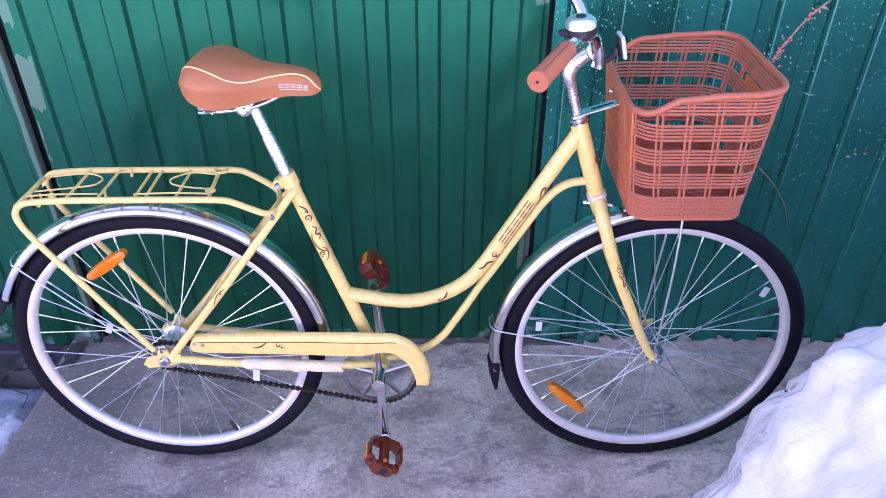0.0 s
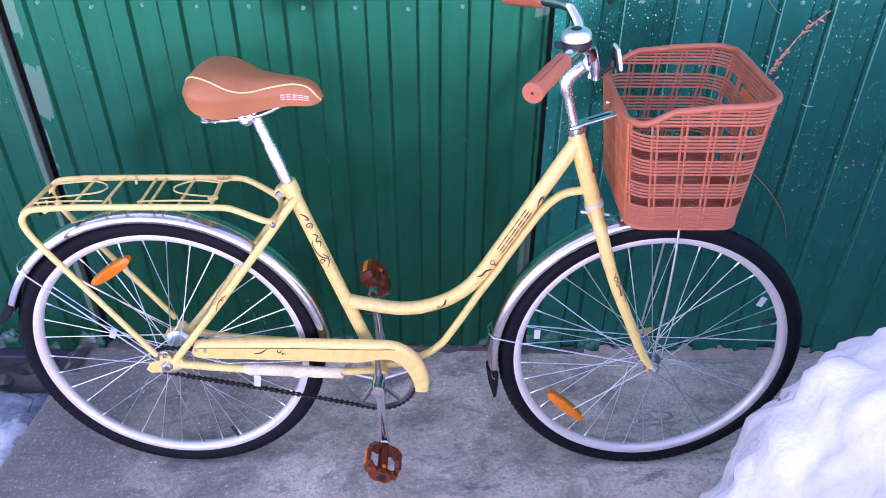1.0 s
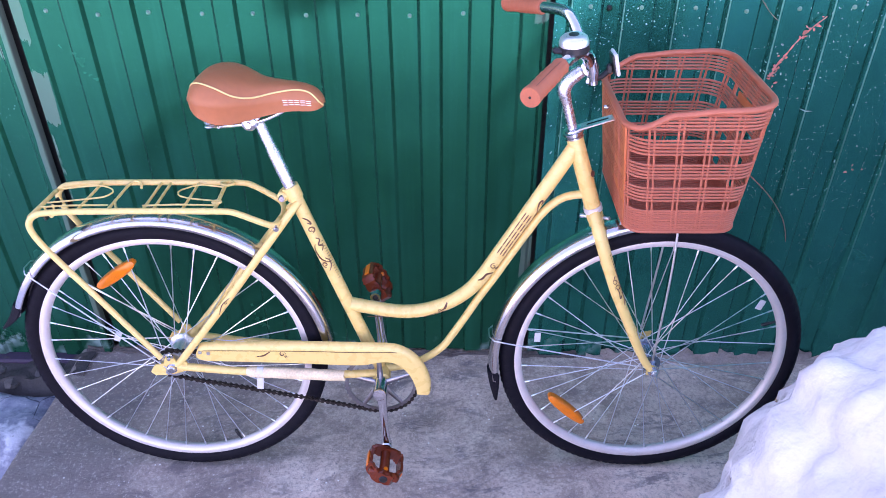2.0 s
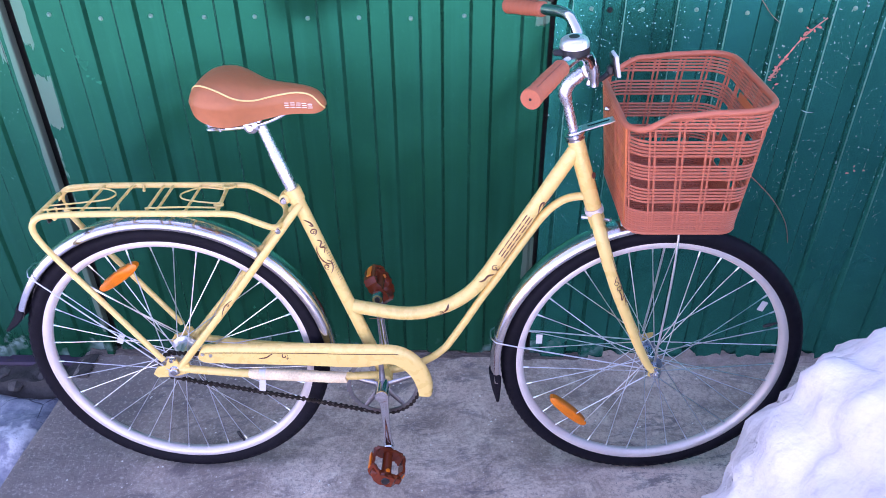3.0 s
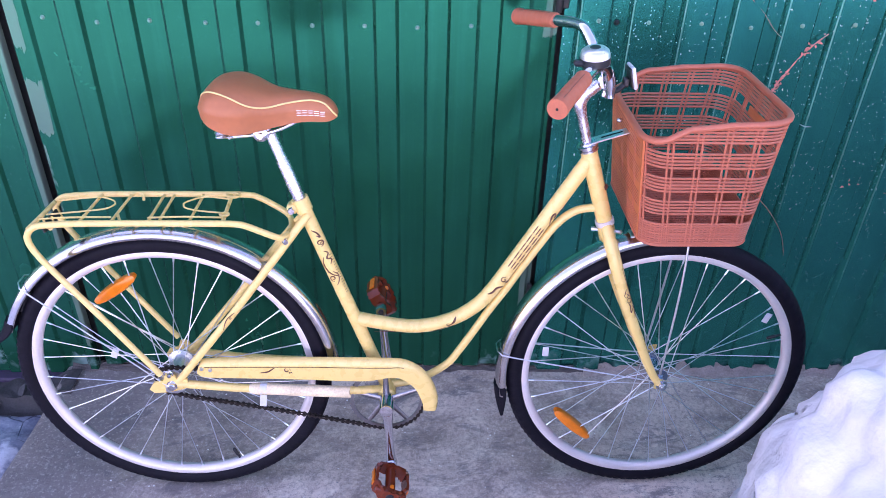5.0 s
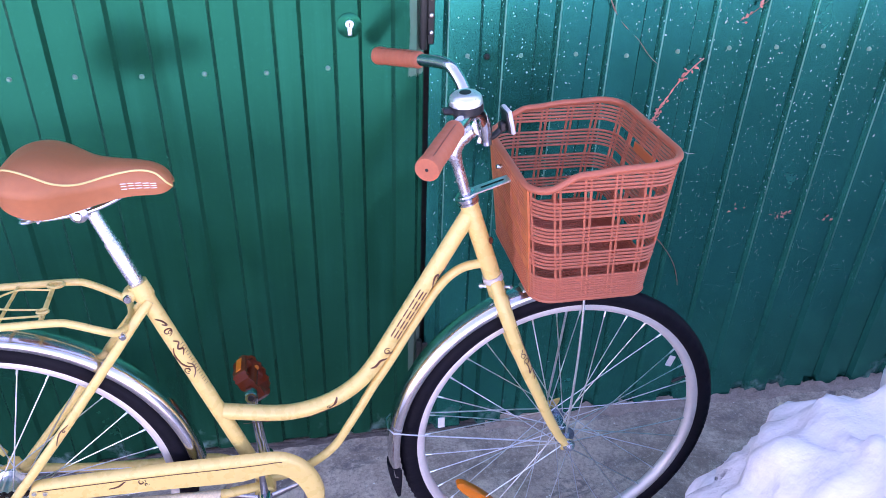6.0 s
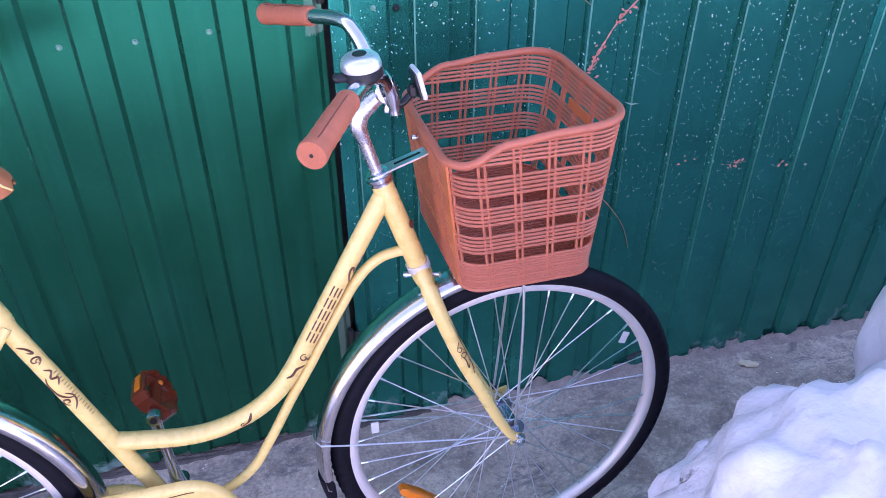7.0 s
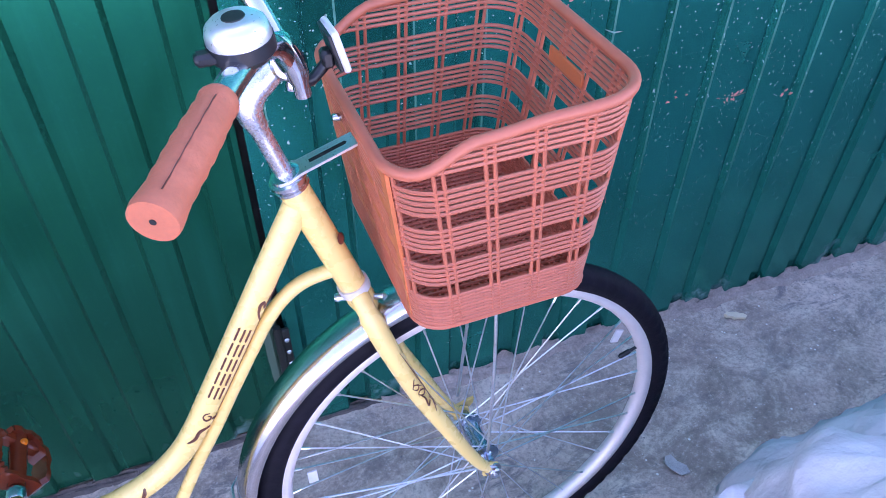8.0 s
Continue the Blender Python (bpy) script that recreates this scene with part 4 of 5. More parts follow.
def rim():
    sec = [(0.312, -0.0130), (0.3145, -0.0115), (0.313, -0.0095), (0.307, -0.009), (0.305, 0.0), (0.307, 0.009), (0.313, 0.0095), (0.3145, 0.0115), (0.312, 0.0130), (0.304, 0.0136), (0.299, 0.0120), (0.2945, 0.006), (0.293, 0.0), (0.2945, -0.006), (0.299, -0.0120), (0.304, -0.0136)]
    n = 120
    return Geo().grid([[(d * math.cos(2 * math.pi * i / n), y, d * math.sin(2 * math.pi * i / n)) for d, y in sec] for i in range(n)], closed_path=True)


def spoke_mesh(side, lead):
    fl, ang = 0.021, lead * radians(62)
    a = Vector((fl * math.cos(ang), side * 0.031, fl * math.sin(ang)))
    b = Vector((0.2945, side * 0.002, 0.0))
    d = (b - a).normalized()
    g = Geo().tube([a - Vector((0, side * 0.003, 0)), a, b], 0.00125, 5)
    g.tube([b - d * 0.014, b], 0.0020, 6)
    return mesh_of("spoke", g, STEEL)


TYRE, RIM = mesh_of("tyre", tyre(0.3465, 0.0205), RUBBER, 50), mesh_of("rim", rim(), ALU)
SPOKES = [(s, l, spoke_mesh(s, l)) for s in (-1, 1) for l in (-1, 1)]


def wheel(at, hub_profile, turn, label, metal=STEEL):
    w = part("wheel", Geo().lathe(hub_profile, (0, 0, 0), (0, 1, 0), 24), metal, bicycle, label)
    w.matrix_basis = Matrix.Translation(at)
    share("tyre", TYRE, w)
    share("rim", RIM, w)
    k = 0
    for s, l, me in SPOKES:
        for i in range(9):
            share("spoke", me, w, Matrix.Rotation(radians(turn + 40 * i + k * 10), 4, "Y"))
        k += 1
    return w


def leaf_outline(a, b, n=20, p=1.6):
    return [(a * math.cos(2 * math.pi * i / n), b * math.copysign(abs(math.sin(2 * math.pi * i / n)) ** (2 / p), math.sin(2 * math.pi * i / n))) for i in range(n)]


def spoke_reflector(w, x0, z0, x1, z1):
    """An amber lens lying along the spokes between two points of the wheel."""
    c, d = Vector(((x0 + x1) / 2, 0, (z0 + z1) / 2)), Vector((x1 - x0, 0, z1 - z0))
    e = d.normalized()
    f = Vector((-e.z, 0, e.x))
    L = d.length / 2
    g = Geo()
    rings = []
    for q, y in ((0.80, -0.0115), (1.0, -0.0075), (1.0, 0.0075), (0.80, 0.0115)):
        rings.append([c + e * x * q + f * z * q + Vector((0, y, 0)) for x, z in leaf_outline(L, 0.0130, 24, 2.8)])
    g.grid(rings)
    return part("reflector", g, AMBER, w, "amber spoke reflector")


def tag_on(w, x, z, ang):
    m = Matrix.Rotation(ang, 4, "Y")
    return part("spoke_tag", Geo().box((x, -0.006, z), (0.014, 0.003, 0.025), m, c=0.2), TAG, w, "small white reflector tag")


def valve_on(w, ang):
    e = Vector((math.cos(ang), 0, math.sin(ang)))
    return part("valve", Geo().lathe([(0.0028, 0.0), (0.0028, -0.012), (0.0042, -0.013), (0.0042, -0.030), (0.002, -0.033)], e * 0.294, e, 10), BLACK, w, "black valve with cap")


F_HUB = [(0.0, -0.062), (0.0075, -0.062), (0.0075, -0.052), (0.0095, -0.050), (0.0095, -0.041), (0.012, -0.036), (0.022, -0.034), (0.022, -0.031), (0.014, -0.028), (0.0135, -0.010), (0.0135, 0.010), (0.014, 0.028), (0.022, 0.031), (0.022, 0.034), (0.012, 0.036), (0.0095, 0.041), (0.0075, 0.062), (0.0, 0.062)]
R_HUB = [(0.0, -0.074), (0.007, -0.074), (0.007, -0.066), (0.011, -0.064), (0.011, -0.050), (0.032, -0.047), (0.034, -0.044), (0.034, -0.041), (0.022, -0.038), (0.030, -0.034), (0.030, -0.030), (0.021, -0.026), (0.021, 0.026), (0.030, 0.030), (0.030, 0.034), (0.014, 0.040), (0.010, 0.060), (0.007, 0.074), (0.0, 0.074)]
wheel_f = wheel(FRONT, F_HUB, 4, "spoked front wheel with black tyre and silver rim", HUB_STEEL)
wheel_r = wheel(REAR, R_HUB, 6.4, "spoked rear wheel with black tyre and silver rim")
spoke_reflector(wheel_f, -0.2216, -0.1231, -0.1318, -0.2079)
spoke_reflector(wheel_r, -0.1456, 0.1833, -0.0535, 0.2483)
tag_on(wheel_f, 0.231, 0.145, 0.35)
tag_on(wheel_f, -0.260, 0.054, 0.0)
tag_on(wheel_r, -0.1302, 0.049, 0.4)
valve_on(wheel_f, radians(19))
valve_on(wheel_r, radians(-68))


# mudguards
def mudguard(centre, r, a0, a1, n=60):
    sec = [(-0.0275, -0.0185), (-0.0265, -0.0105), (-0.0235, -0.005), (-0.017, -0.001), (-0.009, 0.001), (0.0, 0.002), (0.009, 0.001), (0.017, -0.001), (0.0235, -0.005), (0.0265, -0.0105), (0.0275, -0.0185)]
    sec = sec + [(y * 0.96, d - 0.0015) for y, d in reversed(sec)]
    return Geo().grid([[(centre.x + (r + d) * math.cos(radians(lerp(a0, a1, i / n))), y, centre.z + (r + d) * math.sin(radians(lerp(a0, a1, i / n)))) for y, d in sec] for i in range(n + 1)])


def mud_stay(parent, centre, r, ang, axle_y):
    tip = Vector((centre.x + r * math.cos(radians(ang)), 0, centre.z + r * math.sin(radians(ang))))
    out = (tip - centre).normalized()
    pts = []
    for s in (-1, 1):
        leg = [Vector((centre.x - 0.006, s * axle_y, centre.z + 0.004)), Vector((tip.x - out.x * 0.05, s * 0.034, tip.z - out.z * 0.05)), Vector((tip.x - out.x * 0.006, s * 0.030, tip.z - out.z * 0.006)), Vector((tip.x + out.x * 0.004, s * 0.015, tip.z + out.z * 0.004))]
        pts += leg if s < 0 else list(reversed(leg))
    return part("stay_wire", Geo().tube(pts, 0.0017, 7), STEEL, parent, "bright steel stay wire")


def flap(parent, centre, r, a0, a1, flare):
    n = 8
    rings = []
    for i in range(n + 1):
        a = radians(lerp(a0, a1, i / n))
        w = lerp(0.0295, 0.004, (i / n) ** 1.7)
        drop = 0.024 * w / 0.0295
        rr = r + 0.0035 + flare * (i / n) ** 2
        e = Vector((math.cos(a), 0, math.sin(a)))
        ring = [centre + e * (rr - drop * abs(q) ** 3) + Vector((0, q * w, 0)) for q in (-1, -0.85, -0.5, 0, 0.5, 0.85, 1)]
        ring += [centre + e * (rr + 0.0035 - drop * abs(q) ** 3) + Vector((0, q * w * 1.06, 0)) for q in (1, 0.85, 0.5, 0, -0.5, -0.85, -1)]
        rings.append(ring)
    return part("mud_flap", Geo().grid(rings), RUBBER, parent, "black rubber mud flap")


guard_f = part("mudguard", mudguard(FRONT, 0.369, 98, 190), GUARD, bicycle, "polished chrome front mudguard", angle=60)
mud_stay(guard_f, FRONT, 0.372, 170.5, 0.056)
flap(guard_f, FRONT, 0.3685, 186, 201.5, 0.003)
guard_r = part("mudguard", mudguard(REAR, 0.367, 2, 160), GUARD, bicycle, "polished chrome rear mudguard", angle=60)
mud_stay(guard_r, REAR, 0.372, 140.5, 0.064)
flap(guard_r, REAR, 0.3665, 157, 170, 0.026)
part("guard_bracket", Geo().box((0.395, 0, 0.694), (0.034, 0.030, 0.006), Matrix.Rotation(0.25, 3, "Y")).box((0.375, 0, 0.685), (0.022, 0.016, 0.016)), STEEL, guard_f, "steel mudguard bracket")

# fork
fork = part("fork", Geo().tube([(0.3205, 0, 0.732), (0.329, 0, 0.706), (0.336, 0, 0.686)], [0.0165, 0.0180, 0.0150], 20), YELLOW, bicycle, "cream yellow curved fork")
for s in (-1, 1):
    part("fork_blade", Geo().tube(spline([(0.3245, s * 0.008, 0.722), (0.330, s * 0.026, 0.700), (0.3472, s * 0.042, 0.6455), (0.3797, s * 0.049, 0.5540), (0.4150, s * 0.053, 0.4735), (0.4410, s * 0.055, 0.4140), (0.4640, s * 0.056, 0.3690), (0.480, s * 0.057, 0.346)], 6), [0.0125] * 7 + [lerp(0.0145, 0.0082, k / 35) for k in range(36)], 14), YELLOW, fork)
    part("fork_end", Geo().plate([(-0.014, -0.010), (0.004, -0.014), (0.014, -0.006), (0.012, 0.008), (0.0, 0.014), (-0.012, 0.010)], 0.005, lambda x, y, z, s=s: (FRONT.x + x - 0.002, s * 0.058 + z, FRONT.z + y)), YELLOW, fork)
for s in (-1, 1):
    part("axle_nut", Geo().lathe([(0.0, 0.074), (0.0040, 0.074), (0.0045, 0.071), (0.0085, 0.0705), (0.0095, 0.069), (0.0095, 0.0625), (0.0135, 0.062), (0.0135, 0.0598)], (FRONT.x, 0, FRONT.z), (0, s, 0), 12), CHROME, fork, "bright steel axle nut")
part("strut_tab", Geo().plate([(-0.012, -0.016), (0.004, -0.014), (0.020, 0.010), (0.022, 0.020), (0.012, 0.018), (-0.008, 0.012)], 0.005, lambda x, y, z: (FRONT.x + x, 0.0655 + z, FRONT.z + y)), YELLOW, fork)
part("crown_ring", Geo().tube([lerp(HEAD_TOP, HEAD_LOW, 0.975), lerp(HEAD_TOP, HEAD_LOW, 1.045)], [0.0198, 0.0198], 24), ALU, fork, "bright metal crown ring")
part("crown_bolt", Geo().lathe([(0.0, -0.030), (0.005, -0.030), (0.006, -0.026), (0.004, -0.022), (0.004, 0.030), (0.006, 0.031), (0.0, 0.036)], (0.327, 0.0, 0.706), (0.9, -0.45, 0.1), 10), STEEL, fork, "steel crown bolt")

# headset, stem and handlebar
UP = (HEAD_TOP - HEAD_LOW).normalized()
headset = part("headset", Geo().lathe([(0.0165, -0.002), (0.0200, 0.0), (0.0200, 0.003), (0.0172, 0.0045), (0.0172, 0.007), (0.0208, 0.0085), (0.0208, 0.0125), (0.0165, 0.0145), (0.0165, 0.018), (0.0125, 0.0195)], HEAD_TOP, UP, 24), CHROME, bicycle, "chrome headset cups and locknut")
stem = part("stem", Geo().tube(spline([(0.2665, 0, 0.898), (0.2615, 0, 0.914), (0.2494, 0, 0.9548), (0.2425, 0, 0.9785), (0.2490, 0, 0.9965), (0.2624, 0, 1.009), (0.279, 0, 1.022)], 5), [0.0098] * 11 + [0.0108, 0.0118, 0.0126, 0.0130, 0.0134] + [0.0136] * 10 + [0.0128] * 5, 16), SATIN, bicycle, "satin cast aluminium gooseneck stem")
part("bar_clamp", Geo().lathe([(0.0, -0.022), (0.014, -0.022), (0.017, -0.019), (0.017, 0.019), (0.014, 0.022), (0.0, 0.022)], (0.284, 0, 1.028), (0, 1, 0), 20).box((0.290, 0, 1.013), (0.015, 0.020, 0.030), Matrix.Rotation(-0.4, 3, "Y"), c=0.3), CHROME, stem)
part("clamp_screw", Geo().lathe([(0.0, -0.004), (0.006, -0.004), (0.007, 0.0), (0.005, 0.012), (0.0, 0.012)], (0.287, 0.0, 0.997), (0.2, 0, 1), 10), CHROME, stem, "chrome clamp screw under the bar")
BAR = [(0.284, 0.0, 1.028), (0.284, 0.026, 1.032), (0.271, 0.052, 1.063), (0.2605, 0.070, 1.081), (0.2465, 0.092, 1.0915), (0.2110, 0.150, 1.0865), (0.1500, 0.256, 1.0690)]
MID = 0.0


def bar_z(y, z, s):
    """The bar is clamped slightly askew: its near half hangs lower."""
    return z + s * 0.0145 * step(0.03, 0.09, y)


handlebar = part("handlebar", Geo().tube(spline([(x, MID - y, bar_z(y, z, -1)) for x, y, z in reversed(BAR[1:])] + [(x, MID + y, bar_z(y, z, 1)) for x, y, z in BAR], 6), 0.0111, 14), CHROME, bicycle, "chrome swept-back handlebar")


def grip(s):
    b = Vector((0.1486, MID + s * (0.260 if s < 0 else 0.270), bar_z(0.260, 1.0681, s)))
    a = Vector((0.2110, MID + s * 0.150, bar_z(0.150, 1.0865, s)))
    n = 24
    pts = [lerp(a, b, i / n) for i in range(n + 1)]
    rs = [0.0136 + 0.0010 * math.sin(i / n * 5.2) + 0.0044 * (i / n) + 0.0005 * math.sin(i * 1.9) + (0.0012 if i in (1, 2, 22, 23) else 0) for i in range(n + 1)]
    rs[0], rs[-1] = 0.0134, 0.0172
    o = part("grip", Geo().tube(pts, rs, 20), GRIP, handlebar, "brown rubber handlebar grip", angle=50)
    e = (b - a).normalized()
    part("grip_end_hole", Geo().lathe([(0.0, -0.001), (0.0024, -0.001), (0.0024, 0.0006), (0.0, 0.0006)], b, e, 10), DARK, handlebar, "small dark hole in the grip end")
    w = e.cross(Vector((0, 0, 1))).normalized()
    part("grip_seam", Geo().tube([lerp(a, b, i / n) + (Vector((0, 0, 1)) * 0.9 - w * 0.32).normalized() * (rs[i] + 0.0001) for i in range(3, 23)], 0.0006, 5), DECAL, handlebar, "dark moulded groove line")
    return o


grip(-1)
grip(1)

# bell
BELL = Vector((0.237, -0.100, 1.097))
BELL_UP = Vector((-0.10, -0.10, 1.0)).normalized()
bell = part("bell", Geo().lathe([(0.0, 0.0150), (0.012, 0.0146), (0.0195, 0.0128), (0.0240, 0.0088), (0.0258, 0.003), (0.0262, -0.004), (0.024, -0.005)], BELL, BELL_UP, 28), BELL_SILVER, bicycle, "satin silver bicycle bell with black base")
part("bell_base", Geo().lathe([(0.0235, -0.0025), (0.0270, -0.0025), (0.0272, -0.014), (0.022, -0.020), (0.010, -0.018), (0.010, -0.030)], BELL, BELL_UP, 24).box(BELL + Vector((-0.026, -0.006, -0.012)), (0.022, 0.016, 0.010), c=0.3), BLACK, bell, "black plastic bell base with lever")
part("bell_emblem", Geo().lathe([(0.0, 0.0157), (0.009, 0.0154), (0.0095, 0.0144)], BELL, BELL_UP, 20), HINGE, bell, "dark round emblem")

# front reflector on its black arm
arm = part("reflector_bracket", Geo().tube(spline([(0.286, -0.036, 1.018), (0.299, -0.030, 1.013), (0.312, -0.022, 1.018), (0.322, -0.020, 1.027)], 4), 0.0056, 10).box((0.320, -0.020, 1.028), (0.012, 0.016, 0.018), c=0.25), BLACK, bicycle, "black plastic bracket carrying the front reflector")
part("reflector_lens", Geo().box((0.3300, -0.020, 1.039), (0.007, 0.044, 0.042), Matrix.Rotation(-0.24, 3, "Y"), c=0.3), TAG, arm, "white front reflector lens")
part("reflector_back", Geo().box((0.3250, -0.020, 1.038), (0.004, 0.040, 0.038), Matrix.Rotation(-0.24, 3, "Y"), c=0.3), BLACK, arm)
part("lever_clamp", Geo().tube(spline([(0.262, -0.040, 1.070), (0.277, -0.040, 1.055), (0.287, -0.036, 1.030), (0.291, -0.034, 1.002)], 4), [0.006] * 3 + [0.0105] * 7 + [0.008] * 3, 12), CHROME, arm, "chrome clamp round the bar")

# plate that ties the basket to the headset
def tie_place(x, y, z):
    return (x, y, 0.9005 + (x - 0.2665) * 0.32 + z)


tie = part("basket_bracket", Geo().plate([(0.256, -0.014), (0.266, -0.018), (0.280, -0.014), (0.345, -0.013), (0.347, 0.013), (0.280, 0.014), (0.266, 0.018), (0.256, 0.014)], 0.003, tie_place), STEEL, bicycle, "bright steel plate tying basket to headset")
part("bracket_slot", Geo().plate([(0.292, -0.003), (0.332, -0.003), (0.334, 0.0), (0.332, 0.003), (0.292, 0.003)], 0.0036, tie_place), DARK, tie, "dark slot")

# chain guard
G_TOP = [(-0.5445, 0.388), (-0.5353, 0.4045), (-0.512, 0.4085), (-0.4288, 0.4095), (-0.3027, 0.4105), (-0.2182, 0.409), (-0.1347, 0.4075), (-0.1004, 0.405), (-0.0755, 0.395), (-0.0504, 0.3741), (-0.0296, 0.3391), (-0.0195, 0.2995), (-0.0212, 0.2679)]
G_LOW = [(-0.5455, 0.376), (-0.535, 0.3685), (-0.512, 0.3655), (-0.4349, 0.3633), (-0.3075, 0.3591), (-0.2218, 0.3547), (-0.1700, 0.3545), (-0.1300, 0.3625), (-0.0990, 0.3590), (-0.0720, 0.335), (-0.0590, 0.310), (-0.0520, 0.288), (-0.0500, 0.2690)]
gt, gl = spline([(x, 0, z) for x, z in G_TOP], 4), spline([(x, 0, z) for x, z in G_LOW], 4)
rings = []
for a, b in zip(gt, gl):
    n1 = (a - b).normalized()
    pr = [(b, -0.052), (b, -0.056), (lerp(b, a, 0.3), -0.0575), (lerp(b, a, 0.7), -0.0575), (lerp(b, a, 0.92), -0.056), (a, -0.052), (a + n1 * 0.002, -0.047), (a + n1 * 0.002, -0.043), (a + n1 * 0.0005, -0.043), (a - n1 * 0.002, -0.050)]
    rings.append([Vector((p.x, y, p.z)) for p, y in pr])
chain_guard = part("chain_guard", Geo().grid(rings), YELLOW, bicycle, "cream yellow hockey-stick chain guard", angle=50)
part("guard_line", Geo().tube([Vector((p.x, -0.0580, lerp(p.z, q.z, 0.30))) for p, q in zip(gt[6:30], gl[6:30])], 0.0008, 5), DECAL, chain_guard, "thin dark pinstripe")
for x, z in ((-0.516, 0.389), (-0.534, 0.392)):
    part("guard_screw", Geo().lathe([(0.0, -0.0615), (0.004, -0.061), (0.0045, -0.058)], (x, 0, z), (0, 1, 0), 8), STEEL, chain_guard, "steel screw")


# chain, chainring, cranks and pedals
def chain_path():
    r1, r2 = 0.086, 0.036
    pts = []
    for i in range(15):
        a = radians(lerp(94, -96, i / 14))
        pts.append((BB.x + r1 * math.cos(a), BB.z + r1 * math.sin(a)))
    for i in range(1, 12):
        t = i / 12
        pts.append((lerp(BB.x - 0.01, REAR.x + 0.004, t), lerp(BB.z - r1, REAR.z - r2 - 0.002, t) + 0.003 * math.sin(math.pi * t)))
    for i in range(9):
        a = radians(lerp(-92, -268, i / 8))
        pts.append((REAR.x + r2 * math.cos(a), REAR.z + 0.002 + r2 * math.sin(a)))
    for i in range(1, 12):
        t = i / 12
        pts.append((lerp(REAR.x, BB.x - 0.005, t), lerp(REAR.z + r2, BB.z + r1, t)))
    return [Vector((x, -0.043, z)) for x, z in pts]


def chain():
    p = chain_path()
    p.append(p[0])
    g, acc, want, k = Geo(), 0.0, 0.0, 0
    marks = []
    for a, b in zip(p, p[1:]):
        L = (b - a).length
        while want <= acc + L:
            marks.append(lerp(a, b, (want - acc) / L))
            want += 0.0127
        acc += L
    for i, (a, b) in enumerate(zip(marks, marks[1:])):
        d = (b - a).normalized()
        m = Matrix((d, Vector((0, 1, 0)), d.cross(Vector((0, 1, 0))))).transposed()
        off = 0.0035 if i % 2 else 0.0018
        for s in (-1, 1):
            g.box((a + b) / 2 + Vector((0, s * off, 0)), (0.0127, 0.0012, 0.0042), m, c=0.2)
            for end in (a, b):
                g.lathe([(0.0, -0.0006), (0.0046, -0.0006), (0.0046, 0.0006), (0.0, 0.0006)], end + Vector((0, s * off, 0)), (0, 1, 0), 8)
        g.lathe([(0.0, -0.0052), (0.0026, -0.0052), (0.0030, -0.0042), (0.0030, 0.0042), (0.0, 0.0045)], a, (0, 1, 0), 6)
    return g


tagged(part("chain", chain(), CHAIN, bicycle, "dark oily roller chain"), kind="stuff")


def chainring():
    g = Geo()
    n = 88
    ring = []
    for y in (-0.0445, -0.0415):
        ring.append([(BB.x + (0.083 + (0.004 if i % 2 else 0)) * math.cos(2 * math.pi * i / n), y, BB.z + (0.083 + (0.004 if i % 2 else 0)) * math.sin(2 * math.pi * i / n)) for i in range(n)])
    inner = [[(BB.x + 0.075 * math.cos(2 * math.pi * i / n), y, BB.z + 0.075 * math.sin(2 * math.pi * i / n)) for i in range(n)] for y in (-0.0415, -0.0445)]
    g.grid(ring + inner + [ring[0]], caps=False)
    for k in range(5):
        a = radians(72 * k + 20)
        e = Vector((math.cos(a), 0, math.sin(a)))
        g.tube([BB + e * 0.016 + Vector((0, -0.045, 0)), BB + e * 0.074 + Vector((0, -0.043, 0))], [0.0075, 0.0050], 8, flat=0.45)
    return g


part("chainring", chainring(), CHAINRING, bicycle, "dull steel chainring with five arms")


def crank(s, tip):
    y0, y1 = s * 0.058, s * 0.072
    a, b = BB + Vector((0, y0, 0)), Vector((tip[0], y1, tip[1]))
    n = 10
    rs = [0.0145, 0.0150, 0.0125, 0.0108, 0.0100, 0.0095, 0.0092, 0.0092, 0.0098, 0.0115, 0.0100]
    o = part("crank", Geo().tube([lerp(a - (b - a) * 0.03, b + (b - a) * 0.05, i / n) for i in range(n + 1)], rs, 12, flat=0.72), CHROME, bicycle, "chrome crank arm")
    part("crank_cap", Geo().lathe([(0.0160, -0.026), (0.0160, 0.026), (0.0150, 0.029), (0.0130, 0.0295), (0.0, 0.029)], a, (0, s, 0), 20), CHROME, o, "chrome dust cap")
    part("pedal_eye", Geo().lathe([(0.0, -0.010), (0.012, -0.010), (0.013, -0.007), (0.013, 0.007), (0.0105, 0.010), (0.0, 0.010)], b, (0, s, 0), 18), CHROME, o)
    part("pedal_axle_end", Geo().lathe([(0.0, -0.0120), (0.0062, -0.0120), (0.0068, -0.0095)], b, (0, s, 0), 14), BLACK, o)
    return o


crank(-1, (-0.1245, 0.124))
crank(1, (-0.1479, 0.459))


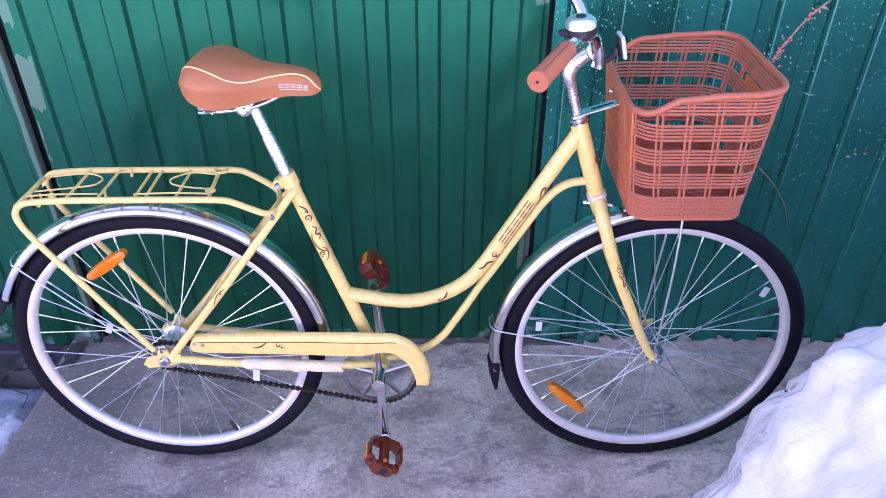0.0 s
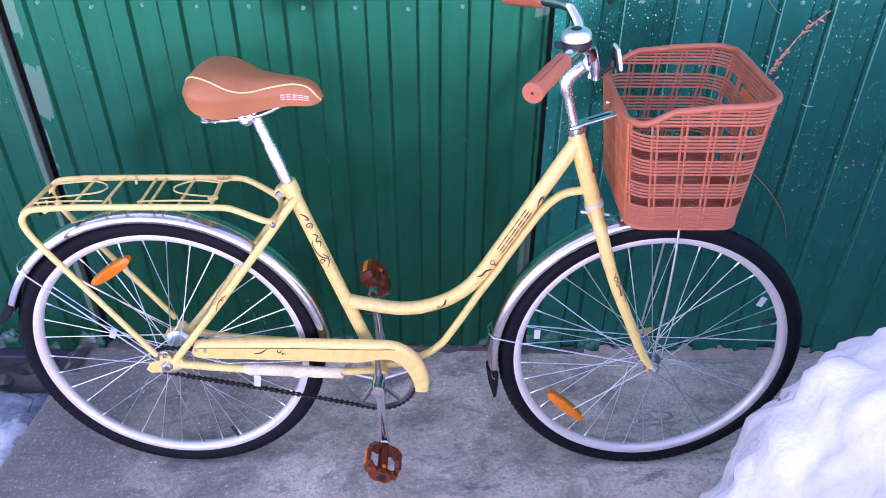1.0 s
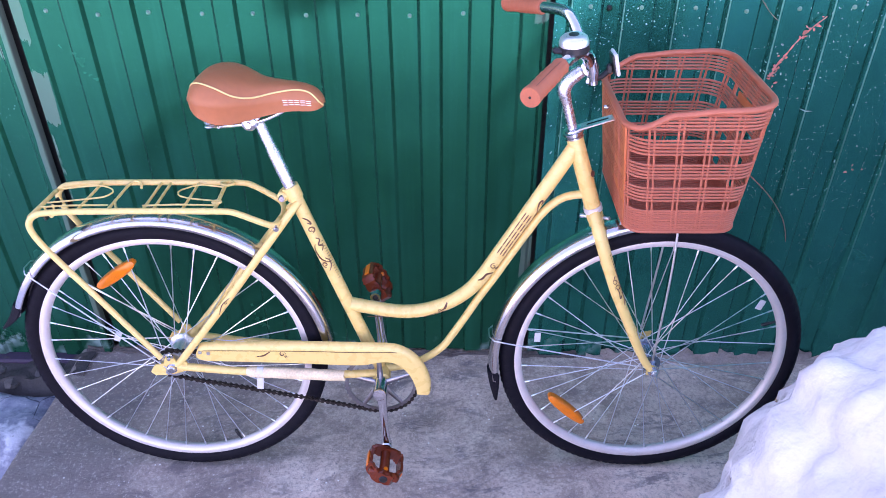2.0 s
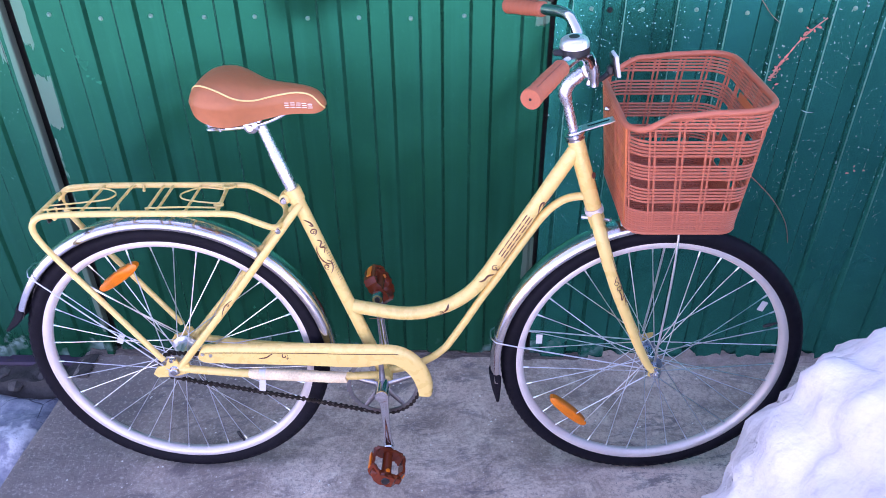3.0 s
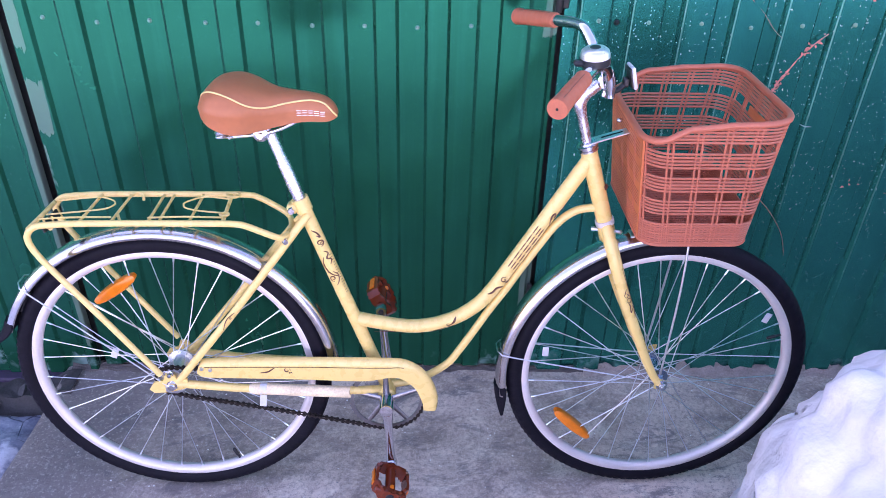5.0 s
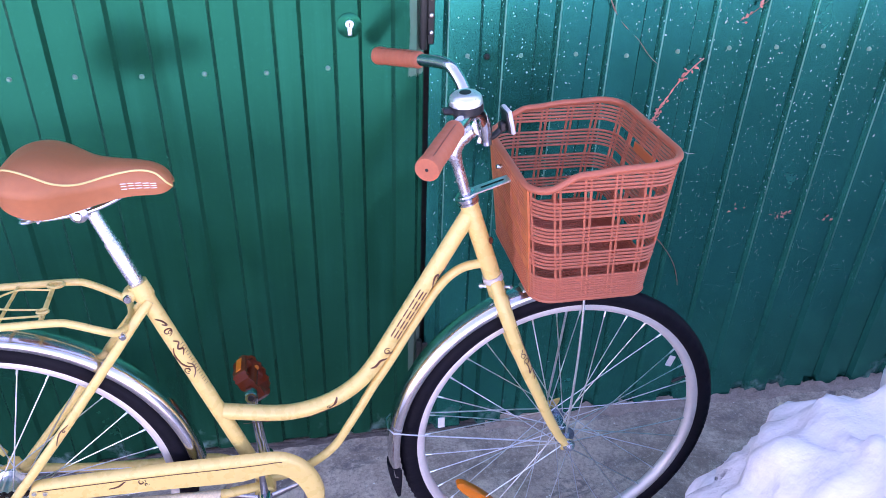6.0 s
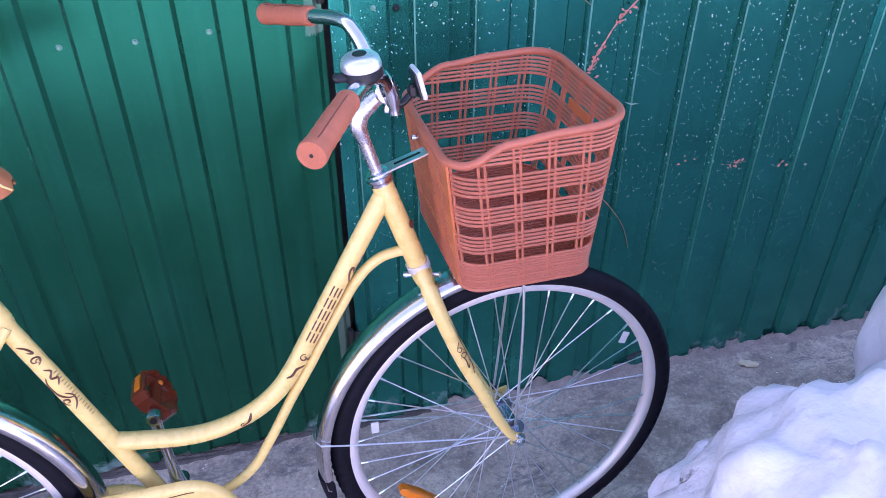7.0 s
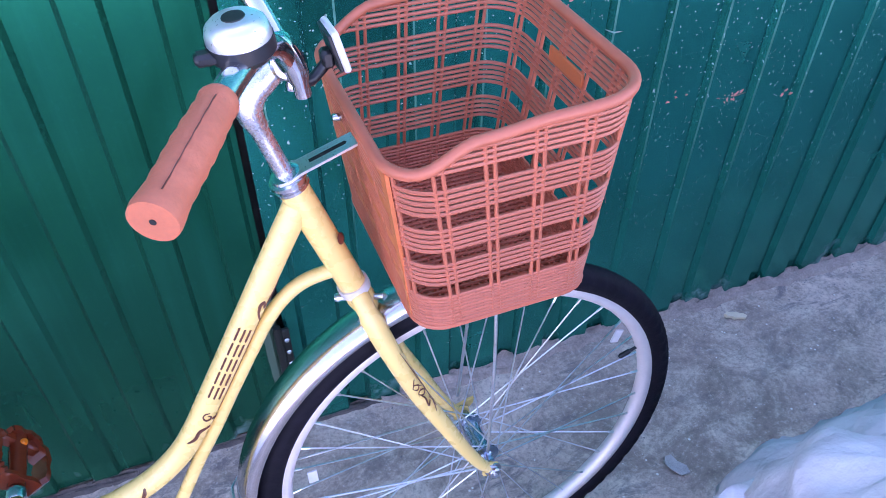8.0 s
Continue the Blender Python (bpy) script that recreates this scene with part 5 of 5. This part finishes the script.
def pedal(s, at, tilt, label):
    """Moulded platform pedal: outer cage with two windows, teeth, centre barrel and reflectors."""
    top = part("pedal", Geo().tube([(0, s * 0.004, 0), (0, s * 0.092, 0)], [0.0115, 0.0125], 14), PEDAL, bicycle, label)
    top.matrix_basis = Matrix.Translation(at) @ Matrix.Rotation(tilt, 4, "Y")
    hexa = [(-0.040, 0.022), (-0.041, 0.070), (-0.018, 0.098), (0.018, 0.098), (0.041, 0.070), (0.040, 0.022), (0.028, 0.010), (-0.028, 0.010)]
    path = []
    for (x0, y0), (x1, y1) in zip(hexa, hexa[1:] + hexa[:1]):
        for q in range(4):
            path.append((lerp(x0, x1, q / 4), lerp(y0, y1, q / 4)))
    rings_ = []
    for i, (x, y) in enumerate(path):
        h = 0.0135 + (0.0030 if i % 2 else 0.0)
        cx, cy = x * 0.84, 0.051 + (y - 0.051) * 0.84
        rings_.append([(x, s * y, -h), (x, s * y, h), (cx, s * cy, h), (cx, s * cy, -h)])
    g = Geo().grid(rings_, closed_path=True)
    part("cage", g, PEDAL, top)
    for xs in (-1, 1):
        part("pedal_web", Geo().box((xs * 0.022, s * 0.083, 0), (0.030, 0.016, 0.018), c=0.2), PEDAL, top)
        part("pedal_reflector", Geo().box((xs * 0.0420, s * 0.050, 0), (0.003, 0.040, 0.012), c=0.2), AMBER, top, "amber pedal reflector")
    part("pedal_stud", Geo().lathe([(0.0, 0.0155), (0.004, 0.0150), (0.0055, 0.0120), (0.0055, 0.006)], (0, s * 0.076, 0), (0, 0, 1), 12), AMBER, top, "amber stud")
    part("pedal_cap", Geo().lathe([(0.0, 0.002), (0.0085, 0.002), (0.0100, 0.0), (0.0100, -0.012)], (0, s * 0.0985, 0), (0, s, 0), 16), BLACK, top, "black end cap")
    return top


pedal(-1, (-0.1255, -0.080, 0.122), 0.42, "translucent brown plastic pedal at the lower crank")
pedal(1, (-0.1479, 0.080, 0.459), 1.0, "translucent brown plastic pedal at the upper crank")

# luggage rack
def rack_half(s):
    """One side of the rack's bent tube, from the dropout up, forward along the top and in to the seat stays."""
    return [(-0.6193, s * 0.070, 0.385), (-0.7084, s * 0.068, 0.520), (-0.7900, s * 0.067, 0.643), (-0.8150, s * 0.067, 0.686), (-0.8235, s * 0.067, 0.713), (-0.8195, s * 0.067, 0.730), (-0.8075, s * 0.067, 0.7415), (-0.788, s * 0.067, 0.747), (-0.724, s * 0.067, 0.751), (-0.607, s * 0.067, 0.7525), (-0.489, s * 0.067, 0.7525), (-0.420, s * 0.067, 0.7515), (-0.396, s * 0.066, 0.745), (-0.364, s * 0.062, 0.7285), (-0.340, s * 0.055, 0.715), (-0.329, s * 0.036, 0.709)]


rack = part("luggage_rack", Geo().tube(spline(rack_half(-1) + [(-0.325, 0.0, 0.707)] + list(reversed(rack_half(1))), 5), 0.0066, 12), YELLOW, bicycle, "cream yellow tubular luggage rack with wire clips")
for x, x_far in ((-0.7194, -0.7184), (-0.5885, -0.5915), (-0.5680, -0.5710), (-0.5100, -0.5110), (-0.4449, -0.4529)):
    part("rack_rung", Geo().tube([(x, -0.064, 0.753), (x_far, 0.064, 0.753)], 0.0030 if x < -0.45 else 0.0042, 8), YELLOW, rack)
part("rack_rung", Geo().tube(spline([(-0.660, -0.062, 0.752), (-0.6585, 0.020, 0.753), (-0.656, 0.050, 0.755), (-0.648, 0.062, 0.757), (-0.634, 0.058, 0.756), (-0.630, 0.046, 0.748)], 5), 0.0030, 8), YELLOW, rack)
part("rack_rung", Geo().tube(spline([(-0.640, -0.064, 0.752), (-0.652, -0.040, 0.753), (-0.659, -0.024, 0.753)], 4), 0.0028, 8), YELLOW, rack)
for y in (-0.030, 0.034):
    part("clip_arm", Geo().tube(spline([(-0.450, y, 0.757), (-0.500, y + 0.004, 0.760), (-0.528, 0.5 * y, 0.761), (-0.536, 0.003, 0.761)], 5), 0.0018, 7), YELLOW, rack, "thin spring wire")
    part("clip_arm", Geo().tube(spline([(-0.795, y, 0.752), (-0.720, y + 0.004, 0.758), (-0.682, 0.6 * y, 0.760), (-0.671, 0.002, 0.760)], 5), 0.0018, 7), YELLOW, rack, "thin spring wire")
part("rack_spring_clip", Geo().tube(spline([(-0.800, -0.050, 0.752), (-0.740, -0.052, 0.757), (-0.662, -0.050, 0.757)], 5), 0.0020, 7), YELLOW, rack)
part("rack_spring_clip", Geo().tube(spline([(-0.592, -0.052, 0.757), (-0.520, -0.053, 0.760), (-0.446, -0.050, 0.757)], 5), 0.0020, 7), YELLOW, rack)
for y, r in ((0.052, 0.013), (-0.036, 0.008)):
    part("rack_eye", Geo().tube([(-0.447 + r * math.cos(k / 3), y + 0.75 * r * math.sin(k / 3), 0.757) for k in range(20)], 0.0030, 7), YELLOW, rack)
part("rack_loop", Geo().tube(spline([(-0.806, -0.030, 0.752), (-0.800, -0.034, 0.736), (-0.792, -0.036, 0.722), (-0.784, -0.034, 0.732), (-0.786, -0.028, 0.748)], 4), 0.0022, 7), YELLOW, rack)
part("rack_loop", Geo().tube([(-0.822, -0.062, 0.735), (-0.806, -0.030, 0.748), (-0.806, 0.030, 0.748), (-0.820, 0.062, 0.735)], 0.0045, 8), YELLOW, rack)
part("rack_bolt", Geo().lathe([(0.0, -0.010), (0.005, -0.010), (0.006, -0.007), (0.006, 0.0)], (-0.331, -0.050, 0.708), (-0.4, 1, 0.3), 10), CHROME, rack, "bright steel rack bolt")
part("rack_tail_plate", Geo().box((-0.803, -0.006, 0.726), (0.004, 0.075, 0.018), Matrix.Rotation(-0.3, 3, "Y"), c=0.2), BLACK, rack, "dark bracket at the rack's tail")

# basket
BZ, B_CY = 0.744, 0.024
RIM_Z = ((0.336, 0.958), (0.352, 0.960), (0.424, 0.991), (0.500, 0.998), (0.604, 1.003))


def basket_ring(z, n=96, inset=0.0):
    """The basket's outline at one height, as points round it, starting at the near rear corner."""
    v = (z - BZ) / (1.0 - BZ)
    xr, xf = lerp(0.366, 0.336, v), lerp(0.578, 0.604, v)
    hw = lerp(0.141, 0.152, v)
    cx, a, b, rad = (xr + xf) / 2, (xf - xr) / 2 - inset, hw - inset, lerp(0.034, 0.052, v)
    corners = ((-1, -1, 180), (1, -1, 270), (1, 1, 0), (-1, 1, 90))
    line = []
    for sx, sy, a0 in corners:
        for k in range(7):
            t = radians(a0 + 15 * k)
            line.append((cx + sx * (a - rad) + rad * math.cos(t), B_CY + sy * (b - rad) + rad * math.sin(t)))
    line.append(line[0])
    seg = [math.dist(p, q) for p, q in zip(line, line[1:])]
    total, out = sum(seg), []
    for k in range(n):
        want, i = total * k / n, 0
        while want > seg[i]:
            want -= seg[i]
            i += 1
        p, q = line[i], line[i + 1]
        t = want / seg[i]
        out.append(Vector((lerp(p[0], q[0], t), lerp(p[1], q[1], t), z)))
    return out


def basket_point(u, z):
    ring = basket_ring(z)
    k = u * 96
    i = int(k) % 96
    return lerp(ring[i], ring[(i + 1) % 96], k - int(k))


def rim_height(u):
    z = 0.98
    for _ in range(4):
        z = table(RIM_Z, basket_point(u, z).x)
    return z


basket = part("basket", Geo().tube([basket_point(k / 96, rim_height(k / 96)) for k in range(96)], 0.0062, 10, closed=True), TERRA, bicycle, "terracotta plastic wicker-look handlebar basket")
basket.matrix_basis = Matrix.Translation((0, B_CY, BZ)) @ Matrix.Rotation(radians(3.5), 4, "X") @ Matrix.Translation((0, -B_CY, -BZ))
BANDS = [(0.964, 0.997, 6), (0.913, 0.941, 5), (0.864, 0.891, 5), (0.815, 0.842, 5), (0.750, 0.792, 9)]
for lo, hi, count in BANDS:
    for k in range(count):
        z = lerp(lo, hi, k / (count - 1))
        ring = basket_ring(z)
        ok = [rim_height(i / 96) > z + 0.002 for i in range(96)]
        if all(ok):
            part("strand", Geo().tube(ring, 0.0024, 6, closed=True), TERRA, basket)
            continue
        first = next(i for i in range(96) if ok[i] and not ok[i - 1])
        line, i = [], first
        while ok[i % 96] and i < first + 96:
            line.append(ring[i % 96])
            i += 1
        if len(line) > 2:
            part("strand", Geo().tube(line, 0.0024, 6), TERRA, basket)
for k in range(20):
    for du in (-0.0045, 0.0045):
        u = (k + 0.35) / 20 + du
        top = rim_height(u)
        part("upright", Geo().tube([basket_point(u, lerp(BZ + 0.004, top, i / 6)) for i in range(7)], 0.0023, 6), TERRA, basket)
for k in range(112):
    u = (k + 0.5) / 112
    part("upright", Geo().tube([basket_point(u, BZ + 0.004), basket_point(u, 0.794)], 0.0017, 5), TERRA, basket)
part("basket_foot", Geo().tube(basket_ring(BZ + 0.001), 0.0042, 8, closed=True), TERRA, basket)
g = Geo()
def inside(d, flat, rad):
    """How far a rounded corner cuts a bar short at distance d from the middle."""
    q = min(1.0, max(0.0, (d - flat) / rad))
    return rad * (1 - math.sqrt(1 - q * q))


for k in range(25):
    x = lerp(0.372, 0.572, k / 24)
    h = 0.138 - inside(abs(x - 0.472), 0.070, 0.034)
    g.tube([(x, B_CY - h, BZ + 0.002), (x, B_CY + h, BZ + 0.002)], 0.0024, 6)
for k in range(33):
    y = lerp(-0.134, 0.134, k / 32)
    h = 0.103 - inside(abs(y), 0.105, 0.034)
    g.tube([(0.472 - h, B_CY + y, BZ + 0.0035), (0.472 + h, B_CY + y, BZ + 0.0035)], 0.0024, 6)
tagged(part("basket_floor", g, TERRA, basket), kind="stuff")
floor_line = [(p.x, p.y) for p in basket_ring(BZ, 48, inset=0.003)]
part("basket_base", Geo().plate(floor_line, 0.002, lambda x, y, z: (x, y, BZ - 0.0005 + z)), PANEL, basket, "closed terracotta base of the basket")
rear = Geo()
rings = []
for i in range(9):
    z = lerp(BZ + 0.002, 0.956, i / 8)
    v = (z - BZ) / (1.0 - BZ)
    x, hw = lerp(0.366, 0.336, v) - 0.0015, lerp(0.141, 0.152, v) - 0.026
    rings.append([(x, B_CY - hw, z), (x, B_CY + hw, z), (x + 0.004, B_CY + hw, z), (x + 0.004, B_CY - hw, z)])
part("basket_back_panel", rear.grid(rings), PANEL, basket, "solid terracotta back panel of the basket")
part("basket_bolt", Geo().lathe([(0.0, -0.010), (0.0035, -0.010), (0.0045, -0.007), (0.0045, 0.0), (0.0, 0.001)], (0.340, 0.050, 0.931), (1, 0, 0), 10), CHROME, basket, "bright steel bolt")
part("basket_badge", Geo().box((0.5965, B_CY, 0.952), (0.004, 0.075, 0.017), c=0.2), PANEL, basket, "plain terracotta badge plate")
for s in (-1, 1):
    part("basket_leg", Geo().tube(spline([(0.490, s * 0.012, BZ - 0.002), (0.497, s * 0.030, 0.700), (0.497, s * 0.046, 0.560), (0.489, s * 0.060, 0.352)], 5), 0.0026, 8), STEEL, basket, "bright steel basket leg")

# ornaments printed on the tubes: plain strokes where the maker's word stands
def on_tube(a, b, radius, pts, lift=0.0004):
    """Places (along, across) points on the near side of a straight tube from a to b."""
    a, b = Vector(a), Vector(b)
    d = (b - a).normalized()
    up = Vector((-d.z, 0, d.x))
    out = []
    for s, q in pts:
        q = max(-radius * 0.95, min(radius * 0.95, q))
        out.append(a + d * s + up * q + Vector((0, -1, 0)) * (math.sqrt(radius ** 2 - q ** 2) + lift))
    return out


def ornament(parent, a, b, radius, strokes, label="dark brown printed flourish"):
    for pts, w in strokes:
        line = spline([(s, q, 0) for s, q in pts], 5)
        n = len(line)
        p3 = on_tube(a, b, radius, [(v.x, v.y) for v in line])
        part("flourish", Geo().tube(p3, [w * 0.78 * (0.35 + math.sin(math.pi * (0.08 + 0.84 * i / (n - 1)))) for i in range(n)], 5), DECAL, parent, label)


def swirl(s, q, size, turn=1):
    return [(s + size * math.cos(turn * k * 0.7) * (1 - k * 0.075), q + size * math.sin(turn * k * 0.7) * (1 - k * 0.075)) for k in range(11)]


MAIN_A, MAIN_B = Vector((0.1115, 0, 0.584)), Vector((0.264, 0, 0.846))
for k in range(5):
    s = 0.044 + k * 0.0230
    for q in (-0.0050, 0.0015, 0.0080):
        part("print_bar", Geo().tube(on_tube(MAIN_A, MAIN_B, 0.0156, [(s + 0.0180 * j / 3, q) for j in range(4)]), 0.0013, 5), DECAL, frame_ob, "dark brown printed bar")
ornament(frame_ob, MAIN_A, MAIN_B, 0.0156, [([(0.020, -0.013), (0.060, -0.013), (0.120, -0.013), (0.170, -0.0128)], 0.0007), ([(0.166, -0.0125), (0.178, -0.006), (0.190, -0.003), (0.196, -0.006), (0.186, -0.010)], 0.0018), ([(0.186, -0.010), (0.210, -0.013), (0.226, -0.013)], 0.0008), (swirl(0.012, -0.002, 0.0075), 0.0012), (swirl(0.010, -0.011, 0.0045, -1), 0.0010), ([(-0.004, -0.010), (-0.012, 0.000), (-0.026, 0.002), (-0.036, 0.008)], 0.0022)])
ornament(frame_ob, (-0.040, 0, 0.466), (0.060, 0, 0.500), 0.0156, [([(0.0, -0.010), (0.03, -0.009), (0.06, -0.010)], 0.0008), ([(0.044, -0.006), (0.054, -0.002), (0.066, 0.010), (0.060, 0.000), (0.050, -0.004)], 0.0014), (swirl(0.044, -0.003, 0.004), 0.0008)])
ornament(frame_ob, (-0.190, 0, 0.470), (-0.060, 0, 0.466), 0.0156, [([(0.030, -0.011), (0.08, -0.011), (0.14, -0.0105)], 0.0007)])
SEAT_A, SEAT_B = (-0.2955, 0, 0.7535), (-0.2090, 0, 0.5065)
ornament(frame_ob, SEAT_A, SEAT_B, 0.0146, [([(0.045, -0.002), (0.054, 0.006), (0.066, 0.009), (0.060, 0.003)], 0.0017), (swirl(0.078, 0.004, 0.0085), 0.0013), (swirl(0.080, 0.008, 0.004, -1), 0.0008), ([(0.098, 0.004), (0.106, 0.010), (0.116, 0.004), (0.122, 0.011), (0.132, 0.006)], 0.0018), ([(0.112, -0.002), (0.126, -0.008), (0.146, -0.006), (0.158, 0.002), (0.164, 0.010)], 0.0015), (swirl(0.166, -0.002, 0.0075, -1), 0.0013), ([(0.150, 0.004), (0.160, 0.010), (0.174, 0.008), (0.184, 0.0)], 0.0014)])
for k in range(16):
    s = 0.112 + k * 0.0064
    part("print_bar", Geo().tube(on_tube(SEAT_A, SEAT_B, 0.0146, [(s, 0.0105), (s + 0.001, 0.0145)]), 0.0007, 4), DECAL, frame_ob, "tiny dark printed tick")
ornament(fork, (0.352, -0.044, 0.632), (0.4150, -0.053, 0.4735), 0.0128, [([(-0.010, 0.010), (0.040, 0.010), (0.110, 0.009)], 0.0007), ([(0.048, 0.000), (0.054, 0.006), (0.060, 0.001), (0.054, -0.003), (0.050, 0.002), (0.060, 0.008)], 0.0008), ([(0.062, 0.006), (0.068, -0.001), (0.074, 0.004), (0.068, 0.009), (0.064, 0.002), (0.074, -0.003)], 0.0008), ([(0.070, 0.000), (0.082, 0.003), (0.098, 0.001), (0.090, 0.007)], 0.0012), ([(0.084, 0.008), (0.098, 0.009), (0.116, 0.005)], 0.0009), ([(0.040, 0.006), (0.046, 0.002), (0.056, -0.004)], 0.0008)])
part("head_badge", Geo().lathe([(0.0, 0.0203), (0.006, 0.0200), (0.007, 0.0192)], (0.298, 0.0, 0.805), (0.72, -0.62, 0.27), 14), DECAL, frame_ob, "small dark round head badge")
ornament(chain_guard, (-0.428, -0.0415, 0.384), (-0.328, -0.0415, 0.384), 0.0166, [([(0.020, -0.004), (0.036, -0.001), (0.050, 0.008), (0.062, 0.010)], 0.0016), (swirl(0.078, 0.003, 0.0075), 0.0013), (swirl(0.086, -0.004, 0.0045, -1), 0.0010)])
ornament(frame_ob, (-0.478, -0.0495, 0.497), (-0.436, -0.0460, 0.552), 0.0087, [([(0.0, -0.004), (0.016, 0.002), (0.030, 0.004), (0.050, 0.0)], 0.0012), (swirl(0.034, 0.000, 0.0035), 0.0008)])
